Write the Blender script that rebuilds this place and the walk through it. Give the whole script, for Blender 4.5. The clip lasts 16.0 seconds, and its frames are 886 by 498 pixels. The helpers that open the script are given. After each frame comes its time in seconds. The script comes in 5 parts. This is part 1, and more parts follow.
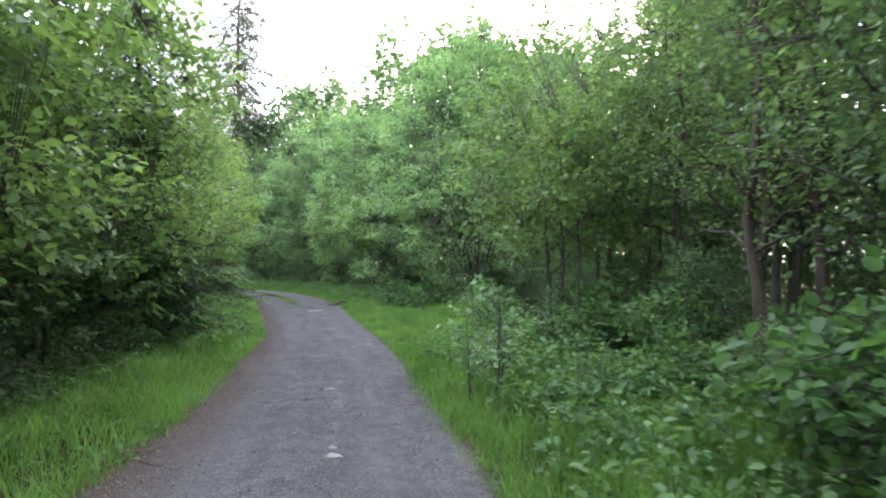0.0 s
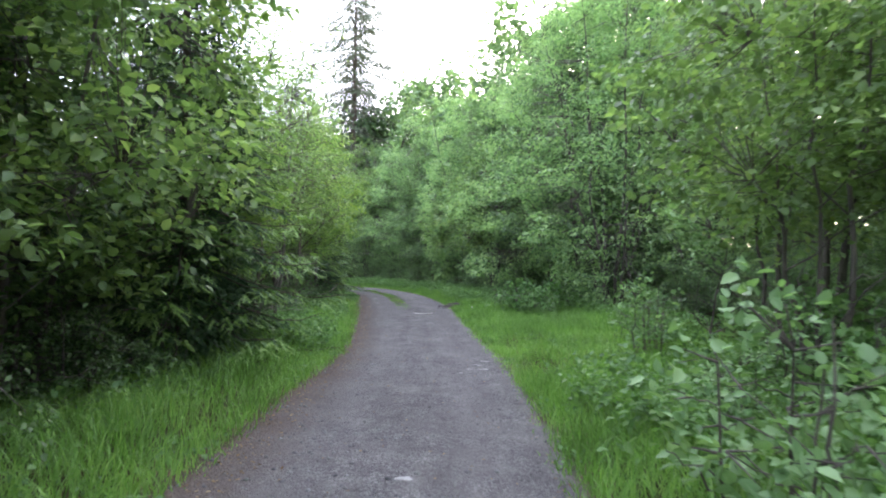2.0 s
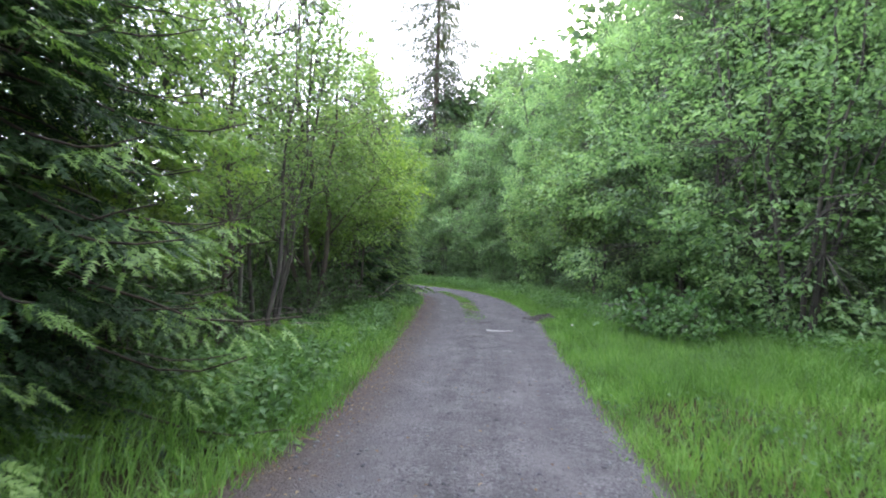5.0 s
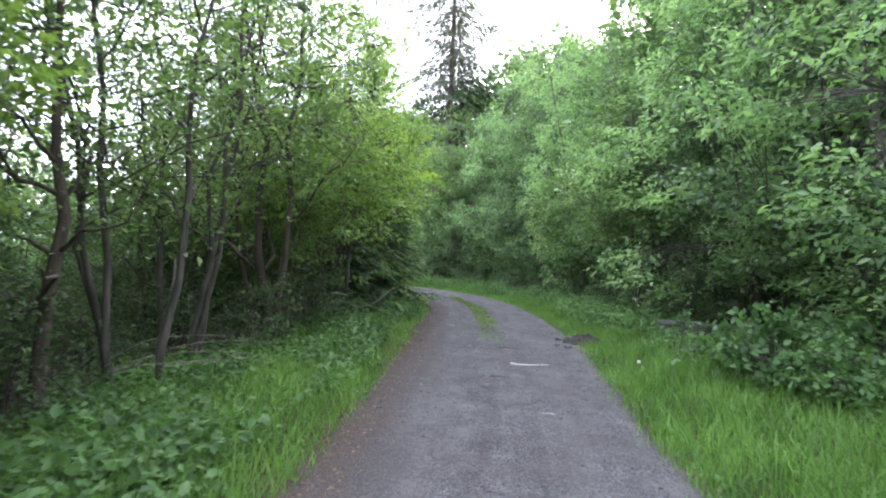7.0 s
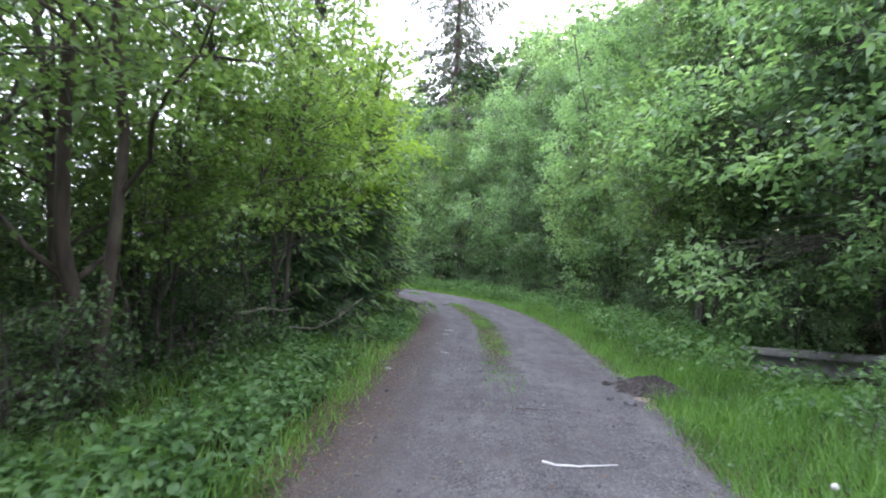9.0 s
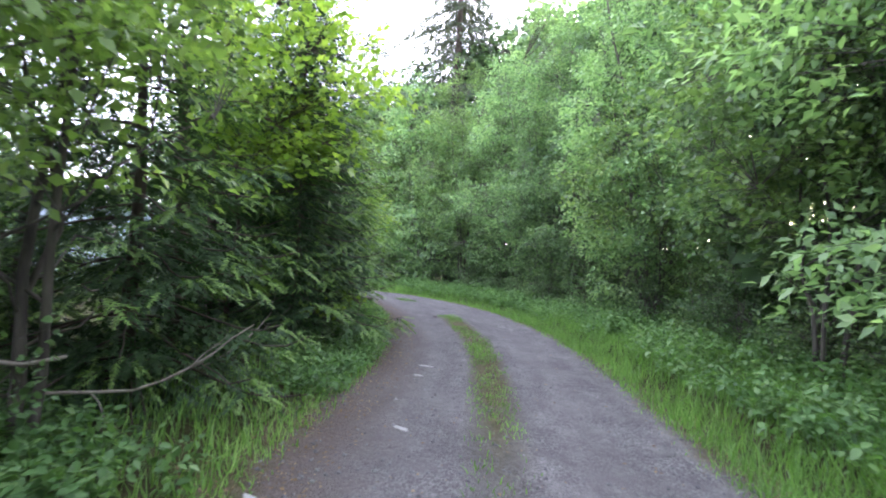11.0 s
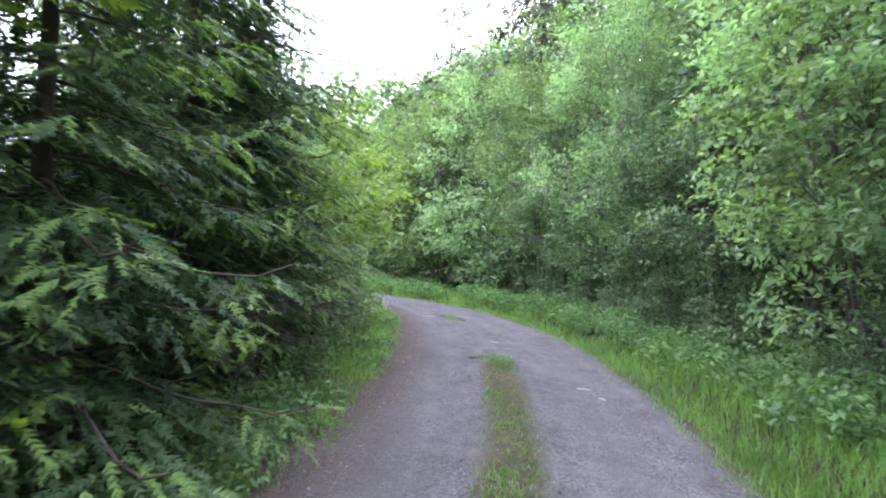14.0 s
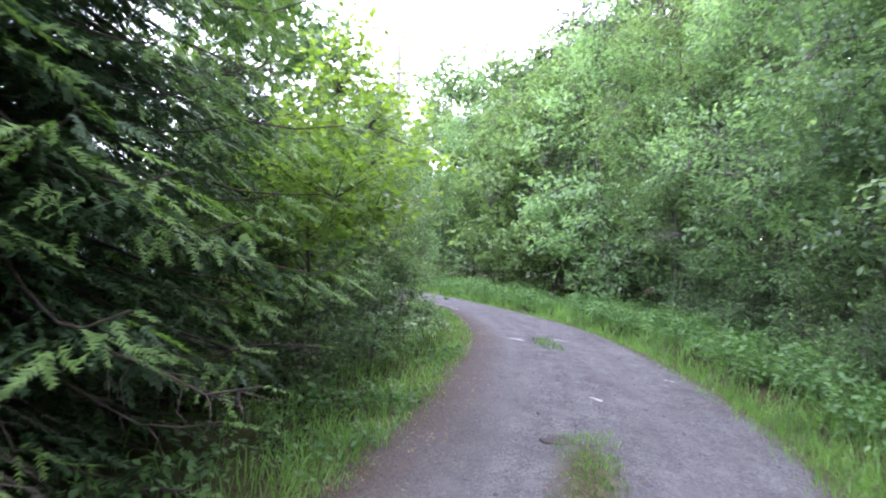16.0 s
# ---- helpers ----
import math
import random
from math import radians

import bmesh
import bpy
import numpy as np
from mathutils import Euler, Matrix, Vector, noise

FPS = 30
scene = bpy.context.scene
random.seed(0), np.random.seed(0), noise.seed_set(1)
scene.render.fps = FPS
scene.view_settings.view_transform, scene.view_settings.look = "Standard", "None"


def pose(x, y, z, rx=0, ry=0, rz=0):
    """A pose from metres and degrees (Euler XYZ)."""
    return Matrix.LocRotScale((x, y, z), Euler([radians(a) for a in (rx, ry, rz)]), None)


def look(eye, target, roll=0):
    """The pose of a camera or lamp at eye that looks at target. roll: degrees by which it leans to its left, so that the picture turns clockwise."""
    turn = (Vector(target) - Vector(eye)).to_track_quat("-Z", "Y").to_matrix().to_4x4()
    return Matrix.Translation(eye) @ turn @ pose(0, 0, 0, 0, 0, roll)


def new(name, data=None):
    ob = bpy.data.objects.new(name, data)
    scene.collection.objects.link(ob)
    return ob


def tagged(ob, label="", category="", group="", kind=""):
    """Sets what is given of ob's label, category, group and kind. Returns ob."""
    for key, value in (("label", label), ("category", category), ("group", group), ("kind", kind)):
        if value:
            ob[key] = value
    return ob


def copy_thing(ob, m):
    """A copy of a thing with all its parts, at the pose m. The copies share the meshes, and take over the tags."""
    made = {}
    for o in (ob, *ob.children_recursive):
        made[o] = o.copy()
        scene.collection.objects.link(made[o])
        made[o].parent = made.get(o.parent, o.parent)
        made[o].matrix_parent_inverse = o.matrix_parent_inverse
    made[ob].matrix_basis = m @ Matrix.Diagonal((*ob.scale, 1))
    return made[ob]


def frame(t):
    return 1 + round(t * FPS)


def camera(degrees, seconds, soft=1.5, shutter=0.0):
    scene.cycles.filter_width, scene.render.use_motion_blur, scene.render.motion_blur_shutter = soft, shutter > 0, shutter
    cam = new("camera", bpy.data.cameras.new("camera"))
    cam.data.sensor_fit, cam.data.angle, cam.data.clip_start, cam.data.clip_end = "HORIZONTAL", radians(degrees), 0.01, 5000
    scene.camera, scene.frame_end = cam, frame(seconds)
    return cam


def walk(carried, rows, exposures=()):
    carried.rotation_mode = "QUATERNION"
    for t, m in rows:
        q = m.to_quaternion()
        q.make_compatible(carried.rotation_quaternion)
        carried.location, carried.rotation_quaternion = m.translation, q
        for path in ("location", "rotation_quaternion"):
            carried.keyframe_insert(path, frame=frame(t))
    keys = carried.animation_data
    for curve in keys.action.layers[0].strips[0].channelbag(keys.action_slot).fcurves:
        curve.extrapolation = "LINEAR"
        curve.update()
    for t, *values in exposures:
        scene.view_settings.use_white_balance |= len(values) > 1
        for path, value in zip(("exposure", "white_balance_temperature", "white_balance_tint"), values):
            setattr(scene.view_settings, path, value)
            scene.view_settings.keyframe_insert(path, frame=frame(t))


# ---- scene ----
cam = camera(77.3, 16.0, soft=1.95, shutter=0.3)
METRES, EYE, TILT, LEAN, TURN = 26.0, 1.4, 1.74, 0.0, 0.0
ROWS = [
    (0.0, 0.0, 0.0, 0.0, -0.0, 0.0, -0.0),
    (0.5, -0.0047, 0.0283, -0.0021, 4.36, -0.02, 0.03),
    (1.0, -0.0068, 0.0597, -0.0038, 7.4, -0.01, -0.06),
    (1.5, -0.0105, 0.0886, -0.0059, 9.18, 0.03, -0.05),
    (2.0, -0.0143, 0.1196, -0.0085, 12.15, -0.02, -0.16),
    (2.5, -0.0194, 0.148, -0.0106, 14.74, 0.03, -0.18),
    (3.0, -0.0237, 0.1771, -0.0114, 16.47, -0.01, -0.23),
    (3.5, -0.0294, 0.2066, -0.0137, 18.73, -0.05, -0.31),
    (4.0, -0.0324, 0.2355, -0.015, 20.14, -0.07, -0.29),
    (6.5, -0.0796, 0.3626, -0.0166, 22.43, -0.3, -1.89),
    (7.0, -0.0862, 0.393, -0.0171, 22.78, -0.29, -1.89),
    (7.5, -0.0954, 0.4242, -0.0172, 23.19, -0.35, -1.91),
    (8.0, -0.1052, 0.4552, -0.019, 23.42, -0.42, -1.91),
    (8.5, -0.1163, 0.4878, -0.0199, 23.58, -0.43, -1.96),
    (9.0, -0.1276, 0.5185, -0.0201, 23.69, -0.4, -1.99),
    (11.5, -0.1793, 0.6839, -0.0258, 25.16, -0.4, -2.03),
    (12.0, -0.1894, 0.7145, -0.0282, 27.41, -0.46, -2.03),
    (12.5, -0.1979, 0.7458, -0.0277, 29.39, -0.45, -1.99),
    (13.0, -0.207, 0.7771, -0.0282, 31.06, -0.55, -2.0),
    (13.5, -0.2151, 0.8089, -0.0273, 32.33, -0.59, -1.94),
    (14.0, -0.2253, 0.84, -0.0281, 34.17, -0.62, -1.98),
    (14.5, -0.2348, 0.8702, -0.0272, 36.63, -0.72, -1.98),
    (15.0, -0.2471, 0.899, -0.0279, 39.87, -0.78, -1.96),
    (15.5, -0.26, 0.9268, -0.0281, 43.34, -0.94, -1.94),
    (16.0, -0.276, 0.9545, -0.0291, 47.29, -1.08, -1.93),
]
walk(cam, [(t, pose(0, 0, EYE, TILT, LEAN, TURN) @ pose(METRES * x, METRES * y, METRES * z, 90 + pitch, roll, yaw)) for t, x, y, z, yaw, pitch, roll in ROWS], [(0.0, 2.6, 5920, 21), (3.5, 2.74, 5850, 22), (7.0, 2.74, 5860, 23), (11.5, 3.1, 5780, 26), (14.0, 3.32, 5760, 29), (16.0, 3.35, 5760, 32)])
# ---------------------------------------------------------------- light
SUN_AZ, SUN_EL = 11.8, 17.0        # degrees clockwise from +y, and above the horizon
world = bpy.data.worlds.new("evening_sky")
scene.world = world
world.use_nodes = True
wn = world.node_tree
wn.nodes.clear()
sky = wn.nodes.new("ShaderNodeTexSky")
sky.sky_type, sky.sun_disc = "NISHITA", False
sky.sun_elevation, sky.sun_rotation = radians(SUN_EL), radians(SUN_AZ)
sky.air_density, sky.dust_density, sky.ozone_density = 1.0, 5.0, 1.0
wbg = wn.nodes.new("ShaderNodeBackground")
wbg.inputs["Strength"].default_value = 0.05
veil = wn.nodes.new("ShaderNodeBackground")      # thin, even evening cloud over the whole sky
veil.inputs["Color"].default_value, veil.inputs["Strength"].default_value = (0.93, 0.97, 1.0, 1), 0.8
both = wn.nodes.new("ShaderNodeAddShader")
wout = wn.nodes.new("ShaderNodeOutputWorld")
wn.links.new(sky.outputs["Color"], wbg.inputs["Color"])
wn.links.new(wbg.outputs["Background"], both.inputs[0])
wn.links.new(veil.outputs["Background"], both.inputs[1])
wn.links.new(both.outputs[0], wout.inputs["Surface"])

sun_dir = Vector((math.sin(radians(SUN_AZ)) * math.cos(radians(SUN_EL)), math.cos(radians(SUN_AZ)) * math.cos(radians(SUN_EL)), math.sin(radians(SUN_EL))))
sun_data = bpy.data.lights.new("sun", "SUN")
sun_data.energy, sun_data.angle, sun_data.color = 1.5, radians(10.0), (1.0, 0.9, 0.72)
sun = new("sun", sun_data)
sun.matrix_world = look(sun_dir * 100, (0, 0, 0))


# ---------------------------------------------------------------- materials
def material(name):
    m = bpy.data.materials.new(name)
    m.use_nodes = True
    nt = m.node_tree
    nt.nodes.clear()
    out = nt.nodes.new("ShaderNodeOutputMaterial")
    bs = nt.nodes.new("ShaderNodeBsdfPrincipled")
    nt.links.new(bs.outputs[0], out.inputs["Surface"])
    return m, nt, bs, out


def noise_node(nt, scale, detail=4.0, rough=0.55, coords="Object"):
    tc = nt.nodes.new("ShaderNodeTexCoord")
    n = nt.nodes.new("ShaderNodeTexNoise")
    n.inputs["Scale"].default_value, n.inputs["Detail"].default_value, n.inputs["Roughness"].default_value = scale, detail, rough
    nt.links.new(tc.outputs[coords], n.inputs["Vector"])
    return n.outputs["Fac"]


def ramp(nt, fac, stops):
    r = nt.nodes.new("ShaderNodeValToRGB")
    els = r.color_ramp.elements
    while len(els) < len(stops):
        els.new(0.5)
    for e, (p, c) in zip(els, stops):
        e.position, e.color = p, (*c, 1)
    nt.links.new(fac, r.inputs["Fac"])
    return r.outputs["Color"]


def blend(nt, fac, a, b, mode="MIX"):
    m = nt.nodes.new("ShaderNodeMix")
    m.data_type, m.blend_type = "RGBA", mode
    for sock, v in ((m.inputs[0], fac), (m.inputs[6], a), (m.inputs[7], b)):
        if isinstance(v, (int, float)):
            sock.default_value = v
        elif isinstance(v, tuple):
            sock.default_value = (*v, 1)
        else:
            nt.links.new(v, sock)
    return m.outputs[2]


def calc(nt, op, a, b=0.0, c=0.0, clamp=False):
    m = nt.nodes.new("ShaderNodeMath")
    m.operation, m.use_clamp = op, clamp
    for sock, v in zip(m.inputs, (a, b, c)):
        if isinstance(v, (int, float)):
            sock.default_value = v
        else:
            nt.links.new(v, sock)
    return m.outputs[0]


def bump(nt, bs, fac, strength, distance):
    b = nt.nodes.new("ShaderNodeBump")
    b.inputs["Strength"].default_value, b.inputs["Distance"].default_value = strength, distance
    nt.links.new(fac, b.inputs["Height"])
    nt.links.new(b.outputs["Normal"], bs.inputs["Normal"])


def foliage(name, dark, mid, light, glow, through_light=0.42, rough=0.38, patch=0.8, gloss=0.2):
    """Leaf or needle surface: tone differs leaf by leaf and in broad patches; some light passes through."""
    m, nt, bs, out = material(name)
    geo = nt.nodes.new("ShaderNodeNewGeometry")
    info = nt.nodes.new("ShaderNodeObjectInfo")
    tone = calc(nt, "MULTIPLY_ADD", geo.outputs["Random Per Island"], 0.48, calc(nt, "MULTIPLY_ADD", noise_node(nt, patch * 2.0, 2.0), 1.1, -0.33))
    tone = calc(nt, "ADD", tone, calc(nt, "MULTIPLY_ADD", info.outputs["Random"], 0.24, -0.14), clamp=True)
    col = ramp(nt, tone, [(0.12, dark), (0.5, mid), (0.9, light)])
    nt.links.new(col, bs.inputs["Base Color"])
    bs.inputs["Roughness"].default_value = rough
    bs.inputs["Specular IOR Level"].default_value = gloss
    tr = nt.nodes.new("ShaderNodeBsdfTranslucent")
    nt.links.new(blend(nt, 1.0, col, glow, "MULTIPLY"), tr.inputs["Color"])
    mix = nt.nodes.new("ShaderNodeMixShader")
    mix.inputs[0].default_value = through_light
    nt.links.new(bs.outputs[0], mix.inputs[1])
    nt.links.new(tr.outputs[0], mix.inputs[2])
    nt.links.new(mix.outputs[0], out.inputs["Surface"])
    return m


def bark(name, dark, light, scale=14.0):
    m, nt, bs, out = material(name)
    tc = nt.nodes.new("ShaderNodeTexCoord")
    mp = nt.nodes.new("ShaderNodeMapping")
    mp.inputs["Scale"].default_value = (1, 1, 0.25)
    n = nt.nodes.new("ShaderNodeTexNoise")
    n.inputs["Scale"].default_value, n.inputs["Detail"].default_value = scale, 6.0
    nt.links.new(tc.outputs["Object"], mp.inputs["Vector"])
    nt.links.new(mp.outputs[0], n.inputs["Vector"])
    fine = ramp(nt, n.outputs["Fac"], [(0.3, dark), (0.75, light)])
    lichen = ramp(nt, noise_node(nt, 2.3), [(0.55, (0, 0, 0)), (0.75, (1, 1, 1))])
    nt.links.new(blend(nt, calc(nt, "MULTIPLY", lichen, 0.2), fine, (0.16, 0.18, 0.12)), bs.inputs["Base Color"])
    bs.inputs["Roughness"].default_value = 0.9
    bump(nt, bs, n.outputs["Fac"], 0.7, 0.015)
    return m


GLOW = (1.75, 1.95, 0.95)
M_WILLOW = foliage("willow_leaf", (0.090, 0.145, 0.078), (0.165, 0.250, 0.128), (0.275, 0.370, 0.195), (1.7, 2.0, 1.0), 0.46)
M_ALDER = foliage("alder_leaf", (0.058, 0.096, 0.056), (0.104, 0.166, 0.084), (0.200, 0.272, 0.134), GLOW)
M_BIRCH = foliage("birch_leaf", (0.073, 0.114, 0.048), (0.136, 0.208, 0.084), (0.246, 0.318, 0.122), GLOW)
M_MAPLE = foliage("maple_leaf", (0.088, 0.144, 0.036), (0.165, 0.256, 0.055), (0.255, 0.338, 0.083), (1.9, 2.0, 0.8), 0.52)
# yellower, brighter leaf: glow of light from behind is put into the colour
M_LIME = foliage("backlit_yellow_green_leaf", (0.078, 0.126, 0.042), (0.146, 0.226, 0.070), (0.246, 0.324, 0.102), (1.8, 1.95, 0.9), 0.47)
M_PALE = foliage("pale_shrub_leaf", (0.086, 0.154, 0.067), (0.144, 0.240, 0.106), (0.240, 0.346, 0.173), GLOW, 0.3)
# shrub leaf darkened in its colour, for the shade under the inner canopy
M_SHADELEAF = foliage("shaded_shrub_leaf", (0.044, 0.076, 0.036), (0.080, 0.134, 0.056), (0.145, 0.210, 0.092), GLOW, 0.35)
M_NEEDLE = foliage("spruce_needle", (0.018, 0.037, 0.018), (0.035, 0.070, 0.029), (0.060, 0.104, 0.042), GLOW, 0.25, 0.55, gloss=0.15)
M_SHOOT = foliage("spruce_new_shoot", (0.078, 0.133, 0.039), (0.122, 0.205, 0.055), (0.174, 0.267, 0.078), GLOW, 0.3, 0.5, gloss=0.15)
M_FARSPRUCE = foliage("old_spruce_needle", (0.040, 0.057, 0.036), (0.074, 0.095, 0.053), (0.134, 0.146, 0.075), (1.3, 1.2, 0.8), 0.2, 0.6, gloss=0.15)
M_GRASS = foliage("grass_blade", (0.062, 0.122, 0.032), (0.122, 0.232, 0.054), (0.202, 0.330, 0.092), GLOW, 0.35, 0.4, 0.6)
M_HERB = foliage("herb_leaf", (0.046, 0.094, 0.036), (0.084, 0.162, 0.056), (0.148, 0.235, 0.094), GLOW, 0.35, 0.45, 1.2)
M_DRY = foliage("dry_leaf", (0.095, 0.062, 0.033), (0.190, 0.133, 0.076), (0.323, 0.257, 0.162), (1.2, 1.1, 0.8), 0.15, 0.8, 1.5)
M_BARK = bark("grey_brown_bark", (0.035, 0.03, 0.025), (0.12, 0.105, 0.085))
M_BARK2 = bark("dark_spruce_bark", (0.03, 0.022, 0.017), (0.10, 0.075, 0.055))
M_DEAD = bark("bare_dead_wood", (0.10, 0.085, 0.07), (0.26, 0.23, 0.19), 20.0)
M_POLE = bark("weathered_pole_wood", (0.16, 0.145, 0.13), (0.3, 0.28, 0.25), 9.0)


TURF_END = 30.4


def gravel_material():
    m, nt, bs, out = material("gravel_road")
    uv = nt.nodes.new("ShaderNodeUVMap")
    uv.uv_map = "road"
    sep = nt.nodes.new("ShaderNodeSeparateXYZ")
    nt.links.new(uv.outputs[0], sep.inputs[0])
    u, v = sep.outputs[0], sep.outputs[1]
    tc = nt.nodes.new("ShaderNodeTexCoord")
    vor = nt.nodes.new("ShaderNodeTexVoronoi")
    vor.inputs["Scale"].default_value = 75.0
    nt.links.new(tc.outputs["Object"], vor.inputs["Vector"])
    stones = ramp(nt, vor.outputs["Color"], [(0.15, (0.062, 0.058, 0.059)), (0.5, (0.118, 0.110, 0.111)), (0.93, (0.232, 0.220, 0.218))])
    fine = noise_node(nt, 40.0, 5.0)
    broad = noise_node(nt, 0.9, 5.0, 0.6)
    dust = ramp(nt, broad, [(0.35, (0.103, 0.094, 0.094)), (0.65, (0.176, 0.163, 0.160))])
    base = blend(nt, ramp(nt, noise_node(nt, 2.6, 4.0), [(0.35, (0.1, 0.1, 0.1)), (0.65, (0.75, 0.75, 0.75))]), stones, dust)
    vor2 = nt.nodes.new("ShaderNodeTexVoronoi")
    vor2.inputs["Scale"].default_value = 34.0
    nt.links.new(tc.outputs["Object"], vor2.inputs["Vector"])
    coarse = calc(nt, "MULTIPLY", calc(nt, "GREATER_THAN", ramp(nt, vor2.outputs["Color"], [(0.0, (0, 0, 0)), (1.0, (1, 1, 1))]), 0.62), calc(nt, "LESS_THAN", vor2.outputs["Distance"], 0.42))
    base = blend(nt, calc(nt, "MULTIPLY", coarse, 0.6), base, blend(nt, vor2.outputs["Color"], (0.045, 0.043, 0.046), (0.215, 0.206, 0.205)))
    smp = nt.nodes.new("ShaderNodeMapping")
    smp.inputs["Scale"].default_value = (7.0, 0.55, 1.0)
    nt.links.new(uv.outputs[0], smp.inputs["Vector"])
    sn = nt.nodes.new("ShaderNodeTexNoise")
    sn.inputs["Scale"].default_value, sn.inputs["Detail"].default_value = 1.0, 5.0
    nt.links.new(smp.outputs[0], sn.inputs["Vector"])
    base = blend(nt, 1.0, base, ramp(nt, sn.outputs["Fac"], [(0.3, (0.88, 0.87, 0.885)), (0.7, (1.17, 1.15, 1.165))]), "MULTIPLY")
    base = blend(nt, 1.0, base, ramp(nt, noise_node(nt, 3.4, 6.0, 0.7), [(0.32, (0.74, 0.77, 0.76)), (0.68, (1.17, 1.20, 1.18))]), "MULTIPLY")
    # packed, dusty wheel tracks
    track = calc(nt, "SUBTRACT", 1.0, calc(nt, "MULTIPLY", calc(nt, "ABSOLUTE", calc(nt, "SUBTRACT", calc(nt, "ABSOLUTE", u), 0.5)), 4.0), clamp=True)
    base = blend(nt, calc(nt, "MULTIPLY", track, 0.3), base, (0.165, 0.153, 0.152))
    # rusty litter along the inner edge
    edge = noise_node(nt, 1.7, 6.0, 0.7)
    lit = calc(nt, "MULTIPLY_ADD", edge, 0.9, calc(nt, "MULTIPLY", calc(nt, "ADD", u, 0.55), -1.5))
    lit = calc(nt, "SUBTRACT", lit, 0.38, clamp=True)
    litter = ramp(nt, noise_node(nt, 26.0, 5.0, 0.7), [(0.3, (0.070, 0.056, 0.050)), (0.6, (0.125, 0.102, 0.090)), (0.8, (0.22, 0.188, 0.152))])
    base = blend(nt, calc(nt, "MULTIPLY", lit, 1.5, clamp=True), base, litter)
    # turf and soil outside the carriageway
    out_mask = calc(nt, "MULTIPLY_ADD", edge, 0.5, calc(nt, "SUBTRACT", calc(nt, "ABSOLUTE", u), 1.22))
    out_mask = calc(nt, "MULTIPLY", out_mask, 7.0, clamp=True)
    soil = ramp(nt, noise_node(nt, 9.0, 6.0, 0.7), [(0.3, (0.04, 0.042, 0.02)), (0.55, (0.095, 0.085, 0.045)), (0.8, (0.19, 0.155, 0.1))])
    base = blend(nt, out_mask, base, soil)
    # thin turf along the middle where wheels do not run
    far = calc(nt, "MULTIPLY", calc(nt, "SUBTRACT", v, 20.0), 0.3, clamp=True)
    near_end = calc(nt, "MULTIPLY", calc(nt, "SUBTRACT", TURF_END, v), 1.2, clamp=True)
    mid = calc(nt, "SUBTRACT", 1.0, calc(nt, "MULTIPLY", calc(nt, "ABSOLUTE", calc(nt, "ADD", u, 0.02)), 5.0), clamp=True)
    mid = calc(nt, "MULTIPLY", calc(nt, "MULTIPLY", mid, calc(nt, "MULTIPLY", edge, 3.2)), calc(nt, "MULTIPLY", far, near_end), clamp=True)
    base = blend(nt, mid, base, soil)
    nt.links.new(base, bs.inputs["Base Color"])
    bs.inputs["Roughness"].default_value = 0.95
    bs.inputs["Specular IOR Level"].default_value = 0.12
    h = calc(nt, "MULTIPLY_ADD", vor.outputs["Distance"], -1.2, fine)
    bump(nt, bs, h, 1.0, 0.02)
    return m


def soil_material():
    m, nt, bs, out = material("forest_soil_and_turf")
    broad = ramp(nt, noise_node(nt, 0.5, 5.0), [(0.35, (0.020, 0.019, 0.011)), (0.65, (0.042, 0.050, 0.018))])
    fine = ramp(nt, noise_node(nt, 18.0, 6.0, 0.7), [(0.3, (0.022, 0.022, 0.012)), (0.75, (0.075, 0.075, 0.032))])
    nt.links.new(blend(nt, 0.45, broad, fine), bs.inputs["Base Color"])
    bs.inputs["Roughness"].default_value = 1.0
    bs.inputs["Specular IOR Level"].default_value = 0.02
    bump(nt, bs, noise_node(nt, 22.0, 6.0), 0.8, 0.03)
    return m


def stone_material(name, dark, light, scale=18.0):
    m, nt, bs, out = material(name)
    info = nt.nodes.new("ShaderNodeNewGeometry")
    n = noise_node(nt, scale, 6.0, 0.65)
    c = ramp(nt, n, [(0.3, dark), (0.7, light)])
    c = blend(nt, calc(nt, "MULTIPLY", info.outputs["Random Per Island"], 0.6), c, dark)
    c = blend(nt, calc(nt, "MULTIPLY", ramp(nt, noise_node(nt, 3.0, 4.0), [(0.5, (0, 0, 0)), (0.7, (1, 1, 1))]), 0.4), c, (0.07, 0.08, 0.045))
    nt.links.new(c, bs.inputs["Base Color"])
    bs.inputs["Roughness"].default_value = 0.9
    bump(nt, bs, n, 0.5, 0.01)
    return m


M_ROAD = gravel_material()
M_SOIL = soil_material()
M_STONE = stone_material("road_stone", (0.04, 0.04, 0.044), (0.26, 0.255, 0.26), 9.0)
M_CHALK = stone_material("pale_limestone", (0.2, 0.195, 0.19), (0.42, 0.41, 0.4), 40.0)
M_WHITE = stone_material("peeled_white_wood", (0.5, 0.48, 0.45), (0.7, 0.68, 0.64), 30.0)
M_CONCRETE = stone_material("mossy_concrete", (0.15, 0.145, 0.135), (0.33, 0.32, 0.3), 8.0)
M_MUD = stone_material("dark_mud", (0.02, 0.016, 0.014), (0.075, 0.06, 0.048), 14.0)


